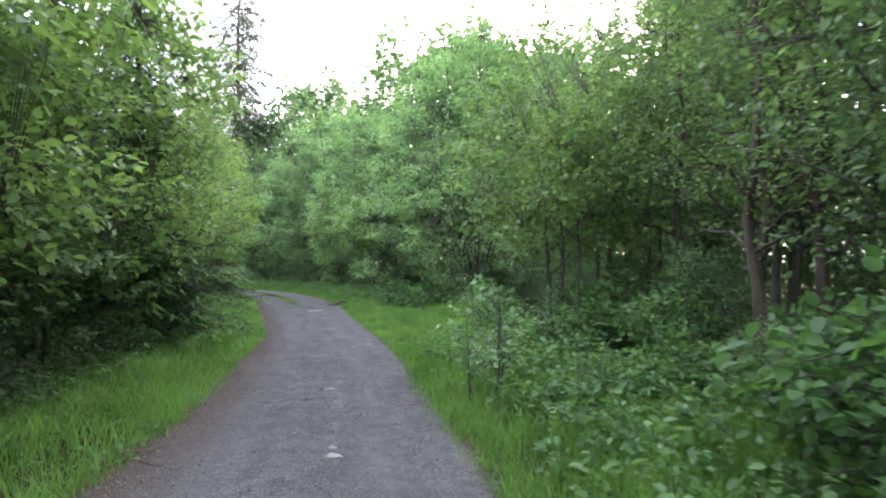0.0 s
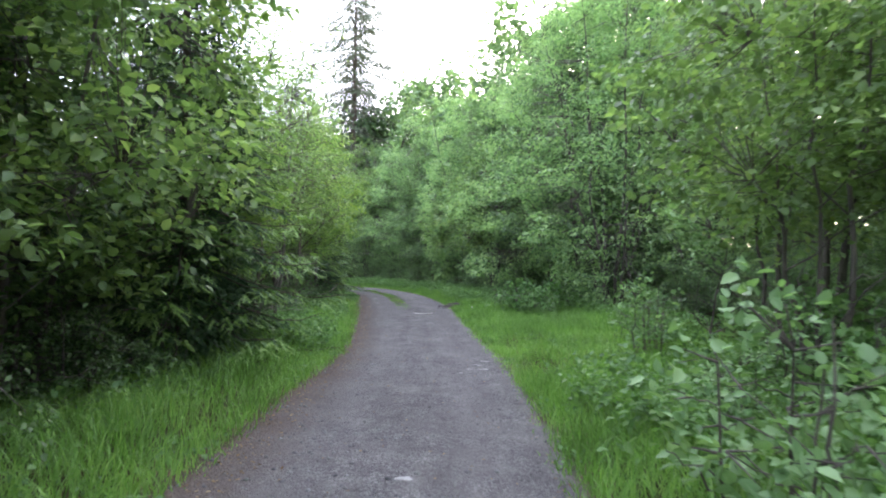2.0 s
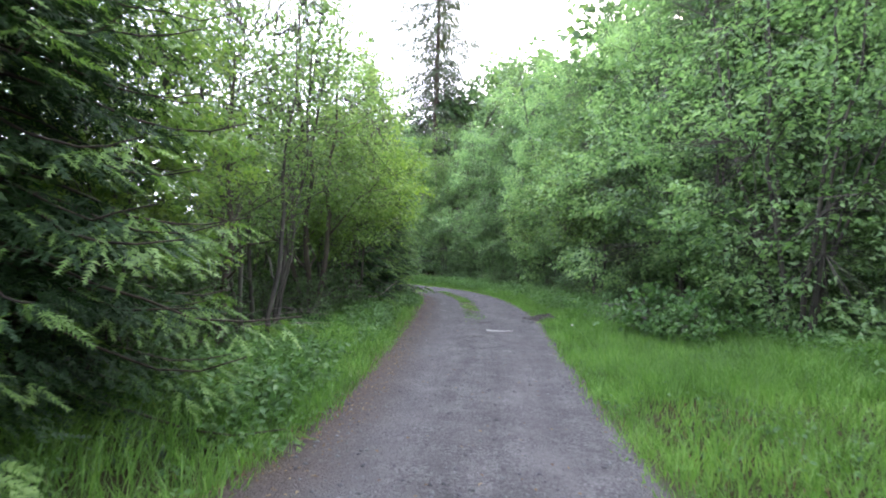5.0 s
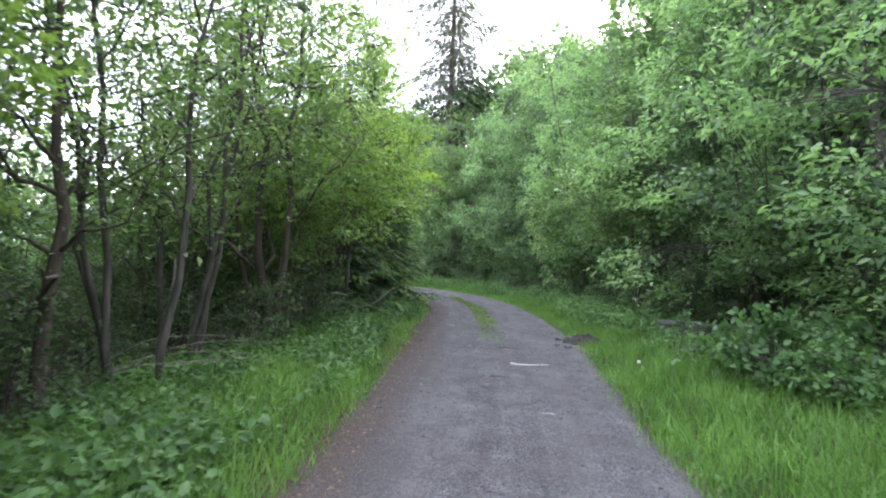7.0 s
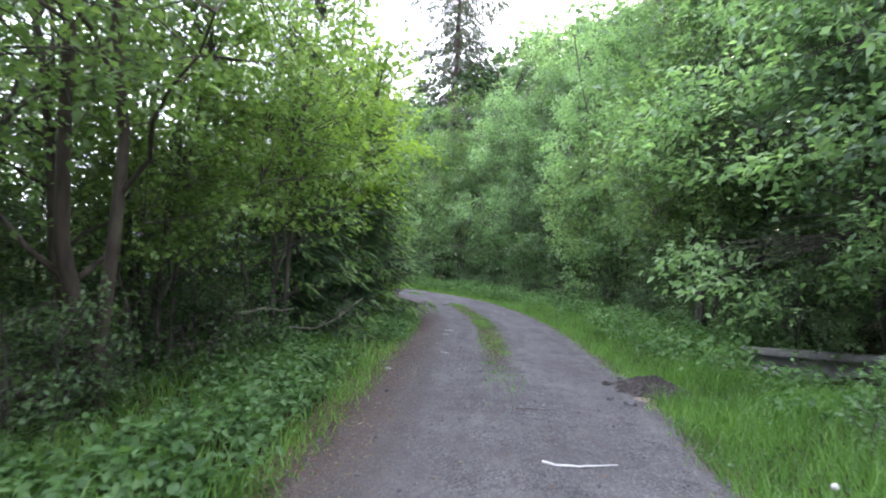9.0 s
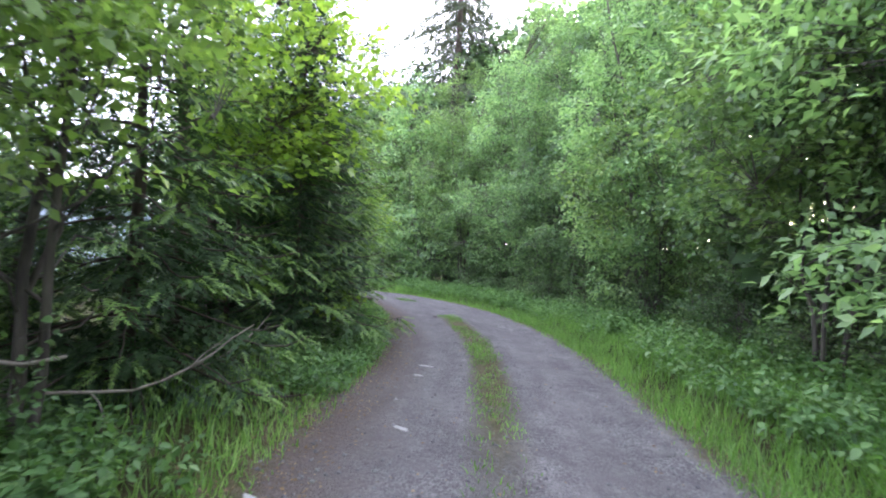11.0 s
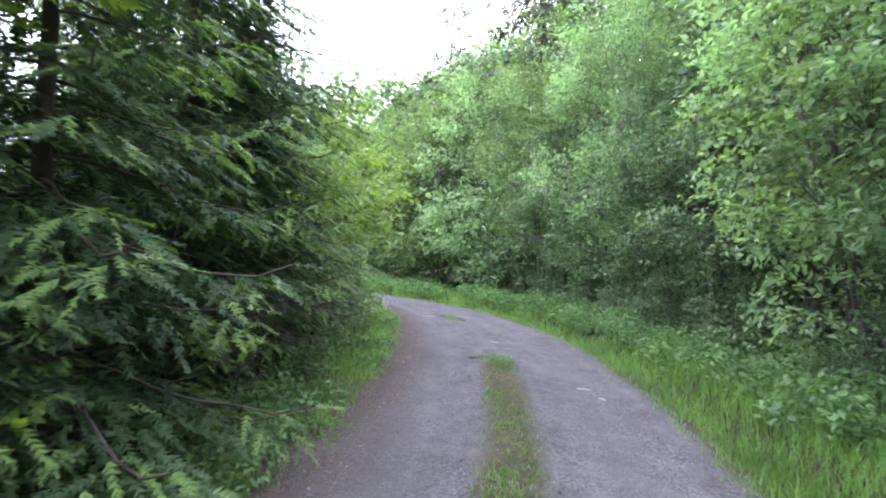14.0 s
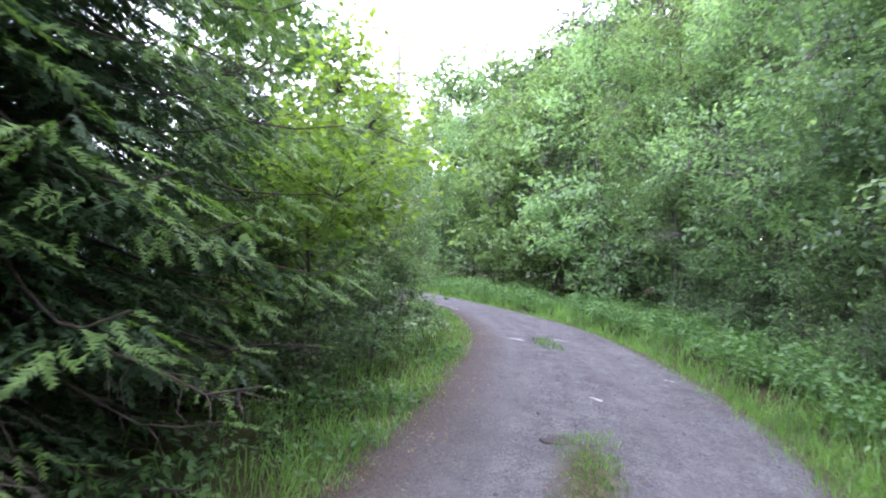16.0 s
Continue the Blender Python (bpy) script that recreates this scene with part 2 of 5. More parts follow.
# ---------------------------------------------------------------- mesh helpers
def link_mesh(name, verts, faces, mat, parent=None, label="", smooth=False):
    me = bpy.data.meshes.new(name)
    verts = np.asarray(verts, dtype=np.float32).reshape(-1, 3)
    faces = np.asarray(faces, dtype=np.int32)
    n, k = faces.shape
    me.vertices.add(len(verts))
    me.vertices.foreach_set("co", verts.ravel())
    me.loops.add(n * k)
    me.loops.foreach_set("vertex_index", faces.ravel())
    me.polygons.add(n)
    me.polygons.foreach_set("loop_start", np.arange(0, n * k, k, dtype=np.int32))
    me.polygons.foreach_set("loop_total", np.full(n, k, dtype=np.int32))
    if smooth:
        me.polygons.foreach_set("use_smooth", np.ones(n, dtype=bool))
    me.materials.append(mat)
    me.update(calc_edges=True)
    ob = new(name, me)
    if parent is not None:
        ob.parent = parent
    if label:
        ob["label"] = label
    return ob


def part(name, bm, mat, parent, label="", smooth=False):
    me = bpy.data.meshes.new(name)
    bm.to_mesh(me)
    bm.free()
    if smooth:
        for p in me.polygons:
            p.use_smooth = True
    me.materials.append(mat)
    ob = new(name, me)
    if parent is not None:
        ob.parent = parent
    if label:
        ob["label"] = label
    return ob


class Tubes:
    """Collects tapered tubes into one vertex and face list."""

    def __init__(self):
        self.v, self.f, self.n = [], [], 0

    def add(self, pts, radii, sides=6):
        pts = np.asarray(pts, float)
        radii = np.asarray(radii, float)
        d = np.gradient(pts, axis=0)
        d /= np.linalg.norm(d, axis=1, keepdims=True) + 1e-9
        ref = np.where(np.abs(d[:, 2:3]) > 0.9, np.array([[1.0, 0, 0]]), np.array([[0, 0, 1.0]]))
        a = np.cross(d, ref)
        a /= np.linalg.norm(a, axis=1, keepdims=True) + 1e-9
        b = np.cross(d, a)
        ang = np.arange(sides) * 2 * np.pi / sides
        ring = pts[:, None] + radii[:, None, None] * (np.cos(ang)[None, :, None] * a[:, None] + np.sin(ang)[None, :, None] * b[:, None])
        k = len(pts)
        i = np.arange(k - 1)[:, None] * sides
        j = np.arange(sides)[None]
        q = np.stack([i + j, i + (j + 1) % sides, i + sides + (j + 1) % sides, i + sides + j], -1).reshape(-1, 4) + self.n
        self.v.append(ring.reshape(-1, 3))
        self.f.append(q)
        self.n += k * sides

    def out(self, name, mat, parent, label=""):
        return link_mesh(name, np.concatenate(self.v), np.concatenate(self.f), mat, parent, label, True)


def unit(a):
    return a / (np.linalg.norm(a, axis=-1, keepdims=True) + 1e-9)


def leaves(rng, pos, out_dir, size, wide=0.55, droop=0.35, up=0.9, oval=False):
    """Folded leaves, rhombic or six-cornered oval: positions, the way they point, their length. Returns vertices and faces."""
    n = len(pos)
    ax = unit(out_dir + rng.normal(0, 0.55, (n, 3)) + np.array([0, 0, -droop]))
    nor = unit(rng.normal(0, 0.55, (n, 3)) + np.array([0, 0, up]) + 0.25 * out_dir)
    side = unit(np.cross(ax, nor))
    nor = np.cross(side, ax)
    L = (size * rng.uniform(0.6, 1.25, n))[:, None]
    w = L * wide * 0.5
    if oval:
        lo, hi = pos + ax * L * 0.28, pos + ax * L * 0.66
        v = np.stack([pos, lo + side * w + nor * w * 0.3, hi + side * w * 0.85 + nor * w * 0.2, pos + ax * L - nor * L * 0.12, hi - side * w * 0.85 + nor * w * 0.2, lo - side * w + nor * w * 0.3], 1)
        k = np.arange(n)[:, None] * 6
        f = np.stack([k + np.array([[0, i, i + 1]]) for i in range(1, 5)], 1).reshape(-1, 3)
        return v.reshape(-1, 3), f
    mid = pos + ax * L * 0.45
    v = np.stack([pos, mid + side * w + nor * w * 0.35, pos + ax * L - nor * L * 0.08, mid - side * w + nor * w * 0.35], 1)
    k = np.arange(n)[:, None] * 4
    f = np.stack([k + np.array([[0, 1, 2]]), k + np.array([[0, 2, 3]])], 1).reshape(-1, 3)
    return v.reshape(-1, 3), f


def lobed_leaves(rng, pos, out_dir, size, droop=0.3):
    """Five-lobed maple leaves, ten corners each, fanned from the stalk."""
    n = len(pos)
    ax = unit(out_dir + rng.normal(0, 0.5, (n, 3)) + np.array([0, 0, -droop]))
    nor = unit(rng.normal(0, 0.35, (n, 3)) + np.array([0, 0, 1.0]))
    side = unit(np.cross(ax, nor))
    nor = np.cross(side, ax)
    L = size * rng.uniform(0.65, 1.2, n)
    shape = [(0, 0), (0.34, -0.06), (0.26, 0.2), (0.52, 0.5), (0.2, 0.52), (0, 1.0), (-0.2, 0.52), (-0.52, 0.5), (-0.26, 0.2), (-0.34, -0.06)]
    v = np.stack([pos + L[:, None] * (sx * side + sy * ax + nor * (0.12 * abs(sx) - 0.06 * sy)) for sx, sy in shape], 1)
    k = np.arange(n)[:, None] * 10
    f = np.stack([k + np.array([[0, i, i + 1]]) for i in range(1, 9)], 1).reshape(-1, 3)
    return v.reshape(-1, 3), f


def wander(rng, a, b, k=6, amount=0.08, lift=0.0):
    """A slightly crooked line from a to b."""
    a, b = np.asarray(a, float), np.asarray(b, float)
    t = np.linspace(0, 1, k)[:, None]
    p = a + (b - a) * t
    L = np.linalg.norm(b - a)
    wob = rng.normal(0, amount * L, (k, 3)) * np.sin(np.pi * t)
    p = p + wob
    p[:, 2] += lift * L * np.sin(np.pi * t[:, 0])
    return p


def broadleaf(name, label, category, seed, height, radius, base=0.5, stems=4, clumps=500, per=22, size=0.085, wide=0.55, leaf=None, wood=None,
              lean=0.25, stem_r=0.05, shell=0.45, clump_r=0.2, top=0.62, lobed=False, group="", shift=(0.0, 0.0), fork=1.0, oval=False, gather=0.4):
    """A broad-leaved tree or bush on its own root at the origin: stems, branches and twigs, and a crown of separate leaves."""
    rng = np.random.default_rng(seed)
    root = tagged(new(name), label, category, group)
    leaf, wood = leaf or M_ALDER, wood or M_BARK
    branches = Tubes()
    nodes = []
    for s in range(stems):
        a = rng.uniform(0, 2 * np.pi) if stems > 1 else 0
        r0 = 0.0 if stems == 1 else rng.uniform(0.05, 0.28)
        foot = np.array([math.cos(a) * r0, math.sin(a) * r0, -0.15])
        hh = height * rng.uniform(0.62, 0.85)
        tip = np.array([math.cos(a) * lean * hh * rng.uniform(0.4, 1.1), math.sin(a) * lean * hh * rng.uniform(0.4, 1.1), hh])
        line = wander(rng, foot, tip, 9, 0.011)
        sr = stem_r * rng.uniform(0.6, 1.1)
        stem = Tubes()
        stem.add(line, sr * np.linspace(1.15, 0.12, 9) + 0.003, 7)
        stem.out("trunk" if stems == 1 else "stem", wood, root)
        nodes.append(line[2:])
        for b in range(int(fork * max(4, int(14 / stems) + 3))):
            t = rng.uniform(0.18, 0.92)
            i = t * 8
            p0 = line[int(i)] + (line[min(8, int(i) + 1)] - line[int(i)]) * (i - int(i))
            a2 = rng.uniform(0, 2 * np.pi)
            ln = radius * rng.uniform(0.45, 0.95) * (1.15 - 0.6 * t)
            p1 = p0 + np.array([math.cos(a2) * ln, math.sin(a2) * ln, ln * rng.uniform(0.1, 0.9)])
            bl = wander(rng, p0, p1, 6, 0.05, 0.05)
            branches.add(bl, sr * (1 - 0.8 * t) * np.linspace(0.5, 0.1, 6) + 0.002, 5)
            nodes.append(bl[2:])
    nodes = np.concatenate(nodes)
    # clump centres in a lumpy crown, denser towards its outside
    d = unit(rng.normal(0, 1, (clumps, 3)))
    rad = rng.uniform(shell, 1.0, clumps) ** 0.6
    ph = rng.uniform(0, 6.3, 6)
    lump = 1 + 0.16 * np.sin(3 * d[:, 0] + ph[0] + 2 * d[:, 2]) + 0.14 * np.sin(5 * d[:, 1] + ph[1]) * np.sin(4 * d[:, 2] + ph[2]) + 0.12 * np.sin(9 * d[:, 0] + ph[3]) * np.sin(8 * d[:, 1] + ph[4])
    cz = base + (height - base) * (1 - top)
    c = d * (rad * lump)[:, None]
    up = np.where(c[:, 2] > 0, height - cz, cz - base)
    narrow = np.where(c[:, 2] > 0, 1 - 0.35 * np.clip(c[:, 2], 0, 1), 1.0)
    pos = np.stack([c[:, 0] * radius * narrow, c[:, 1] * radius * narrow, cz + c[:, 2] * up], 1)
    pos = pos[pos[:, 2] > 0.12]
    pos[:, :2] += np.array(shift) * np.clip(1.6 * pos[:, 2:] / height, 0, 1)
    # boughs: clumps draw together into leafy masses with gaps between them
    hubs = pos[rng.integers(0, len(pos), max(5, len(pos) // 13))]
    near = hubs[np.argmin(((pos[:, None] - hubs[None]) ** 2 * np.array([1, 1, 2.2])).sum(2), 1)]
    pos = pos + (near - pos) * gather * np.array([0.8, 0.8, 1.0])
    extra = nodes[rng.integers(0, len(nodes), int(clumps * 0.3))]
    extra = extra + rng.normal(0, 0.22, extra.shape)
    pos = np.concatenate([pos[: int(len(pos) * 0.8)], extra[extra[:, 2] > max(base, 0.12)]])
    lp, ld = [], []
    for p in pos:
        q = nodes[np.argmin(((nodes - p) ** 2).sum(1) + 0.6 * np.maximum(0, nodes[:, 2] - p[2]) ** 2)]
        if np.linalg.norm(p - q) < 3.0:
            branches.add([q, p], [0.007, 0.002], 3)
        out = unit(p - np.array([0, 0, max(base, p[2] - 1.0)]))
        # a flat spray: leaves to both sides of a drooping twig
        k = rng.poisson(per) + 1
        ax = unit(out + rng.normal(0, 0.45, 3) + np.array([0, 0, -0.12]))
        sd = unit(np.cross(ax, [0.0, 0.0, 1.0]) + rng.normal(0, 0.12, 3))
        t = rng.uniform(-1, 1, (k, 1))
        sgn = rng.choice([-1.0, 1.0], (k, 1))
        lat = sgn * rng.uniform(0.05, 1.0, (k, 1)) * clump_r * (1.25 - 0.5 * t)
        spray = p + ax * t * clump_r * 1.9 + sd * lat + rng.normal(0, clump_r * 0.24, (k, 3))
        spray[:, 2:] -= 0.35 * np.abs(lat) + 0.12 * clump_r * (t + 1) ** 2
        lp.append(spray)
        ld.append(ax * 0.7 + sd * sgn * 0.7)
    lp, ld = np.concatenate(lp), np.concatenate(ld)
    v, f = lobed_leaves(rng, lp, ld, size) if lobed else leaves(rng, lp, ld, size, wide, oval=oval)
    branches.out("branchwork", wood, root)["kind"] = "stuff"
    link_mesh("crown", v, f, leaf, root)["kind"] = "stuff"
    return root


def sprigs(rng, pos, ax, length, pairs=4, needle=0.026):
    """Spruce sprigs: a flattened brush of narrow pointed needles along each axis."""
    n = len(pos)
    ax = unit(ax)
    nor = unit(rng.normal(0, 0.4, (n, 3)) + np.array([0, 0, 1.0]))
    side = unit(np.cross(ax, nor))
    L = (length * rng.uniform(0.7, 1.25, n))[:, None]
    needle = (needle * np.ones(n))[:, None]
    vs = []
    for i in range(pairs):
        t = i / pairs
        for sgn in (-1, 1):
            c = pos + ax * L * t
            reach = needle * (1.05 - 0.45 * t)
            vs += [c, c + ax * L * (0.85 / pairs), c + ax * (L * 0.7 / pairs + needle * 0.6) + sgn * side * reach - nor * reach * rng.uniform(-0.4, 0.5, (n, 1))]
    c = pos + ax * L * (pairs - 1) / pairs
    vs += [c + side * 0.006, c - side * 0.006, pos + ax * L * 1.12]
    v = np.stack(vs, 1)
    k = len(vs)
    f = (np.arange(n)[:, None, None] * k + np.arange(k).reshape(1, -1, 3)).reshape(-1, 3)
    return v.reshape(-1, 3), f


def spruce(name, label, seed, height, reach, base=0.3, step=0.3, boughs=6, twig_gap=0.16, sprig=0.11, needle=0.024, fresh=0.25, old=False, trunk_r=0.12, taper=1.0, sag=0.3, gap=0.0, bare=0.0, group="", thin_top=0.3, skirt=False):
    rng = np.random.default_rng(seed)
    root = tagged(new(name), label, "spruce tree", group)
    trunk, wood = Tubes(), Tubes()
    hs = np.linspace(-0.2, height, 12)
    line = np.stack([rng.normal(0, 0.02, 12), rng.normal(0, 0.02, 12), hs], 1)
    trunk.add(line, trunk_r * (1 - np.clip(hs, 0, height) / height * 0.97), 10)
    z = base
    P, A, F, S = [], [], [], []
    while z < height - 0.15:
        t = (z - base) / (height - base)
        n = boughs if t < 0.8 else max(3, boughs - 2)
        a0 = rng.uniform(0, 6.3)
        for b in range(n):
            if rng.uniform() < gap:
                continue
            az = a0 + (b + rng.uniform(-0.3, 0.3)) * 2 * np.pi / n
            L = reach * (1 - t) ** taper * rng.uniform(0.72, 1.12) + 0.12
            if skirt:
                L *= min(1.0, 0.6 + 3.0 * t)
            h = np.array([math.cos(az), math.sin(az), 0.0])
            s = np.linspace(0, 1, 8)
            rise = 0.35 * t
            pts = np.array([0, 0, z + rng.uniform(-0.1, 0.1)]) + h[None] * (L * s)[:, None]
            pts[:, 2] += L * (rise * s - sag * np.sin(s * np.pi * 0.62) * s ** 0.8 + 0.10 * s ** 4)
            pts += rng.normal(0, 0.012 * L, pts.shape) * s[:, None]
            wood.add(pts, 0.004 + 0.012 * min(1, L / 2) * (1 - s), 4)
            perp = np.array([-h[1], h[0], 0])
            dead = rng.uniform() < (0.45 if skirt and t < 0.11 else bare * (1 - t) * 2)
            for d in np.arange(0.1 * L, L, twig_gap * (1 + max(0.0, z - 3.5) * thin_top)):
                inner = 1.7 if d < 0.45 * L and not old else 1.0
                i = d / L * 7
                p = pts[int(i)] + (pts[min(7, int(i) + 1)] - pts[int(i)]) * (i - int(i))
                for sgn in (-1, 1):
                    tl = (0.12 + 0.42 * min(1.0, L / 1.6) * (1 - (d / L) ** 1.6)) * rng.uniform(0.6, 1.15) * (sprig / 0.11) ** 0.5
                    dirn = unit(h * 0.75 + sgn * perp * rng.uniform(0.55, 0.95) + np.array([0, 0, -0.18 - sag * rng.uniform(0.2, 1.1)]))
                    e = p + dirn * tl
                    if dead:
                        wood.add([p, (p + e) / 2 + rng.normal(0, 0.02, 3), e], [0.004, 0.003, 0.001], 3)
                        continue
                    m = max(2, int(tl / (sprig * 0.42 * inner)))
                    for j in range(m):
                        q = p + dirn * tl * (j + 0.4) / m
                        P.append(q)
                        S.append(inner)
                        sd = unit(dirn + (1 if j % 2 else -1) * 0.8 * np.cross(dirn, [0, 0, 1]) + np.array([0, 0, -0.25]) + rng.normal(0, 0.15, 3))
                        A.append(sd)
                        F.append(rng.uniform() < fresh * (1.7 if d > 0.68 * L and j >= m - 3 else 0.12))
                    P.append(e)
                    S.append(1.0)
                    A.append(dirn + np.array([0, 0, -0.2]))
                    F.append(rng.uniform() < fresh * (0.3 if skirt and t < 0.1 else 1.0) * (2.0 if d > 0.6 * L else 0.35))
            P.append(pts[-1])
            S.append(1.0)
            A.append(h + np.array([0, 0, -0.1]))
            F.append(rng.uniform() < fresh * 1.5)
        z += step * rng.uniform(0.75, 1.25) * (1.0 - 0.35 * t) * (1 + max(0.0, z - 4.0) * thin_top)
    P, A, F, S = np.array(P), np.array(A), np.array(F), np.array(S)
    trunk.out("trunk", M_BARK2, root)
    wood.out("bough_wood", M_BARK2, root)["kind"] = "stuff"
    v, f = sprigs(rng, P[~F], A[~F], sprig * S[~F], 4 if old else 7, needle * S[~F])
    link_mesh("needles", v, f, M_FARSPRUCE if old else M_NEEDLE, root)["kind"] = "stuff"
    if F.any():
        v, f = sprigs(rng, P[F], A[F], sprig * 1.05, 7, needle * 1.1)
        link_mesh("fresh_growth", v, f, M_SHOOT, root, "bright green fresh shoots")["kind"] = "stuff"
    return root


# ---------------------------------------------------------------- the lie of the land
LEFT = [(-1.2, -40), (-1.5, -10), (-1.8, 0), (-2.2, 3.8), (-2.5, 6.0), (-3.0, 8.4), (-3.45, 10.6), (-4.2, 13.0), (-4.85, 14.8), (-5.7, 17.2), (-6.9, 20.3), (-7.65, 22.3), (-8.3, 23.8), (-9.4, 25.8),
        (-10.3, 27.3), (-11.8, 29.4), (-13.8, 31.7), (-16.6, 33.7), (-19.8, 34.5), (-24.0, 35.0), (-40.0, 36.0)]
RIGHT = [(1.4, -40), (1.1, -10), (0.65, 0), (0.3, 3.4), (-0.2, 5.8), (-0.6, 8.0), (-1.05, 10.0), (-1.9, 13.0), (-2.45, 15.0), (-3.02, 17.1), (-3.7, 19.6), (-4.6, 22.0), (-5.4, 24.0), (-6.35, 26.1),
         (-7.4, 28.0), (-9.1, 30.5), (-10.9, 32.4), (-13.4, 34.3), (-16.4, 35.5), (-19.8, 36.4), (-24.0, 37.1), (-40.0, 38.3)]


def smooth_line(ctrl, n):
    c = np.array(ctrl, float)
    t = np.linspace(0, len(c) - 1, n)
    i = np.clip(t.astype(int), 0, len(c) - 2)
    f = (t - i)[:, None]
    p = np.concatenate([2 * c[:1] - c[1:2], c, 2 * c[-1:] - c[-2:-1]])
    p0, p1, p2, p3 = p[i], p[i + 1], p[i + 2], p[i + 3]
    return 0.5 * (2 * p1 + (p2 - p0) * f + (2 * p0 - 5 * p1 + 4 * p2 - p3) * f ** 2 + (3 * p1 - p0 - 3 * p2 + p3) * f ** 3)


ROAD_N = 700
EDGE_L, EDGE_R = smooth_line(LEFT, ROAD_N), smooth_line(RIGHT, ROAD_N)
MID = (EDGE_L + EDGE_R) / 2
ACROSS = (EDGE_R - EDGE_L) / 2
HALF = np.linalg.norm(ACROSS, axis=1)
ALONG = np.concatenate([[0], np.cumsum(np.linalg.norm(np.diff(MID, axis=0), axis=1))])
ALONG -= ALONG[np.argmin(np.abs(MID[:, 1]))]


def road_coords(x, y):
    """Side distance in half widths (right is positive) and metres along the road."""
    x, y = np.atleast_1d(x).astype(float), np.atleast_1d(y).astype(float)
    u, v = np.empty(len(x)), np.empty(len(x))
    for a in range(0, len(x), 4000):
        p = np.stack([x[a:a + 4000], y[a:a + 4000]], 1)
        k = np.argmin(((p[:, None] - MID[None]) ** 2).sum(2), 1)
        d = p - MID[k]
        u[a:a + 4000] = (d * ACROSS[k]).sum(1) / HALF[k] ** 2
        v[a:a + 4000] = ALONG[k]
    return u, v


def ripple(x, y, s, seed=0.0):
    return np.sin(x * s + seed) * np.sin(y * s * 1.13 + 2 * seed) + 0.5 * np.sin(x * s * 2.3 + y * s * 1.7 + seed) + 0.25 * np.sin(x * s * 4.1 - y * s * 3.7 + 3 * seed)


BASIN = (-1.55, 21.9)
HEAP = (-3.62, 19.95)


def height_at(x, y):
    x, y = np.atleast_1d(x).astype(float), np.atleast_1d(y).astype(float)
    u, v = road_coords(x, y)
    off = np.maximum(0, np.abs(u) - 1.25)
    z = -0.10 + 0.13 * np.clip(off / 0.3, 0, 1)
    z = z + np.clip(off, 0, 3) * 0.035 * ripple(x, y, 1.1, 0.7)
    z = z - np.where(u < 0, 0.10 * np.clip((off - 0.8) / 1.5, 0, 1), -0.06 * np.clip((off - 0.6) / 1.5, 0, 1))
    pit = np.exp(-(((x - BASIN[0]) / 0.9) ** 2 + ((y - BASIN[1] + 0.25) / 0.6) ** 2) ** 2)
    ditch = np.exp(-((y - 19.4 - (x + 3.2) * 0.9) / 0.35) ** 2) * np.clip((x + 3.5) / 0.4, 0, 1) * np.clip((-1.2 - x) / 0.5, 0, 1)
    return z - 0.35 * pit - 0.16 * ditch


def ground_z(x, y):
    return float(height_at(x, y)[0])


def build_ground():
    fine = np.arange(-20, 14.01, 0.45)
    xs = np.concatenate([[-3000, -800, -300, -120, -70, -50, -40, -34, -30, -26, -23], fine, [16, 19, 23, 30, 40, 60, 100, 300, 800, 3000]])
    ys = np.concatenate([[-3000, -800, -300, -100, -60, -40, -25, -14, -8], np.arange(-4, 44, 0.45), [46, 50, 56, 64, 76, 100, 150, 300, 800, 3000]])
    X, Y = np.meshgrid(xs, ys)
    Z = height_at(X.ravel(), Y.ravel())
    v = np.stack([X.ravel(), Y.ravel(), Z], 1)
    w = len(xs)
    i = (np.arange(len(ys) - 1)[:, None] * w + np.arange(w - 1)[None]).ravel()
    f = np.stack([i, i + 1, i + w + 1, i + w], 1)
    ob = link_mesh("ground", v, f, M_SOIL, smooth=True)
    tagged(ob, "mossy forest soil with turf under trees and verges", "ground", kind="structure")


def road_z(u, x, y):
    rut = -0.022 * (np.exp(-((np.abs(u - 0.08) - 0.5) / 0.2) ** 2))
    z = 0.012 * (1 - u ** 2) + rut + 0.004 * ripple(x, y, 5.0, 1.0) + 0.003 * ripple(x, y, 13.0, 2.0)
    return z - 0.10 * np.clip((np.abs(u) - 1.05) / 0.45, 0, 1)


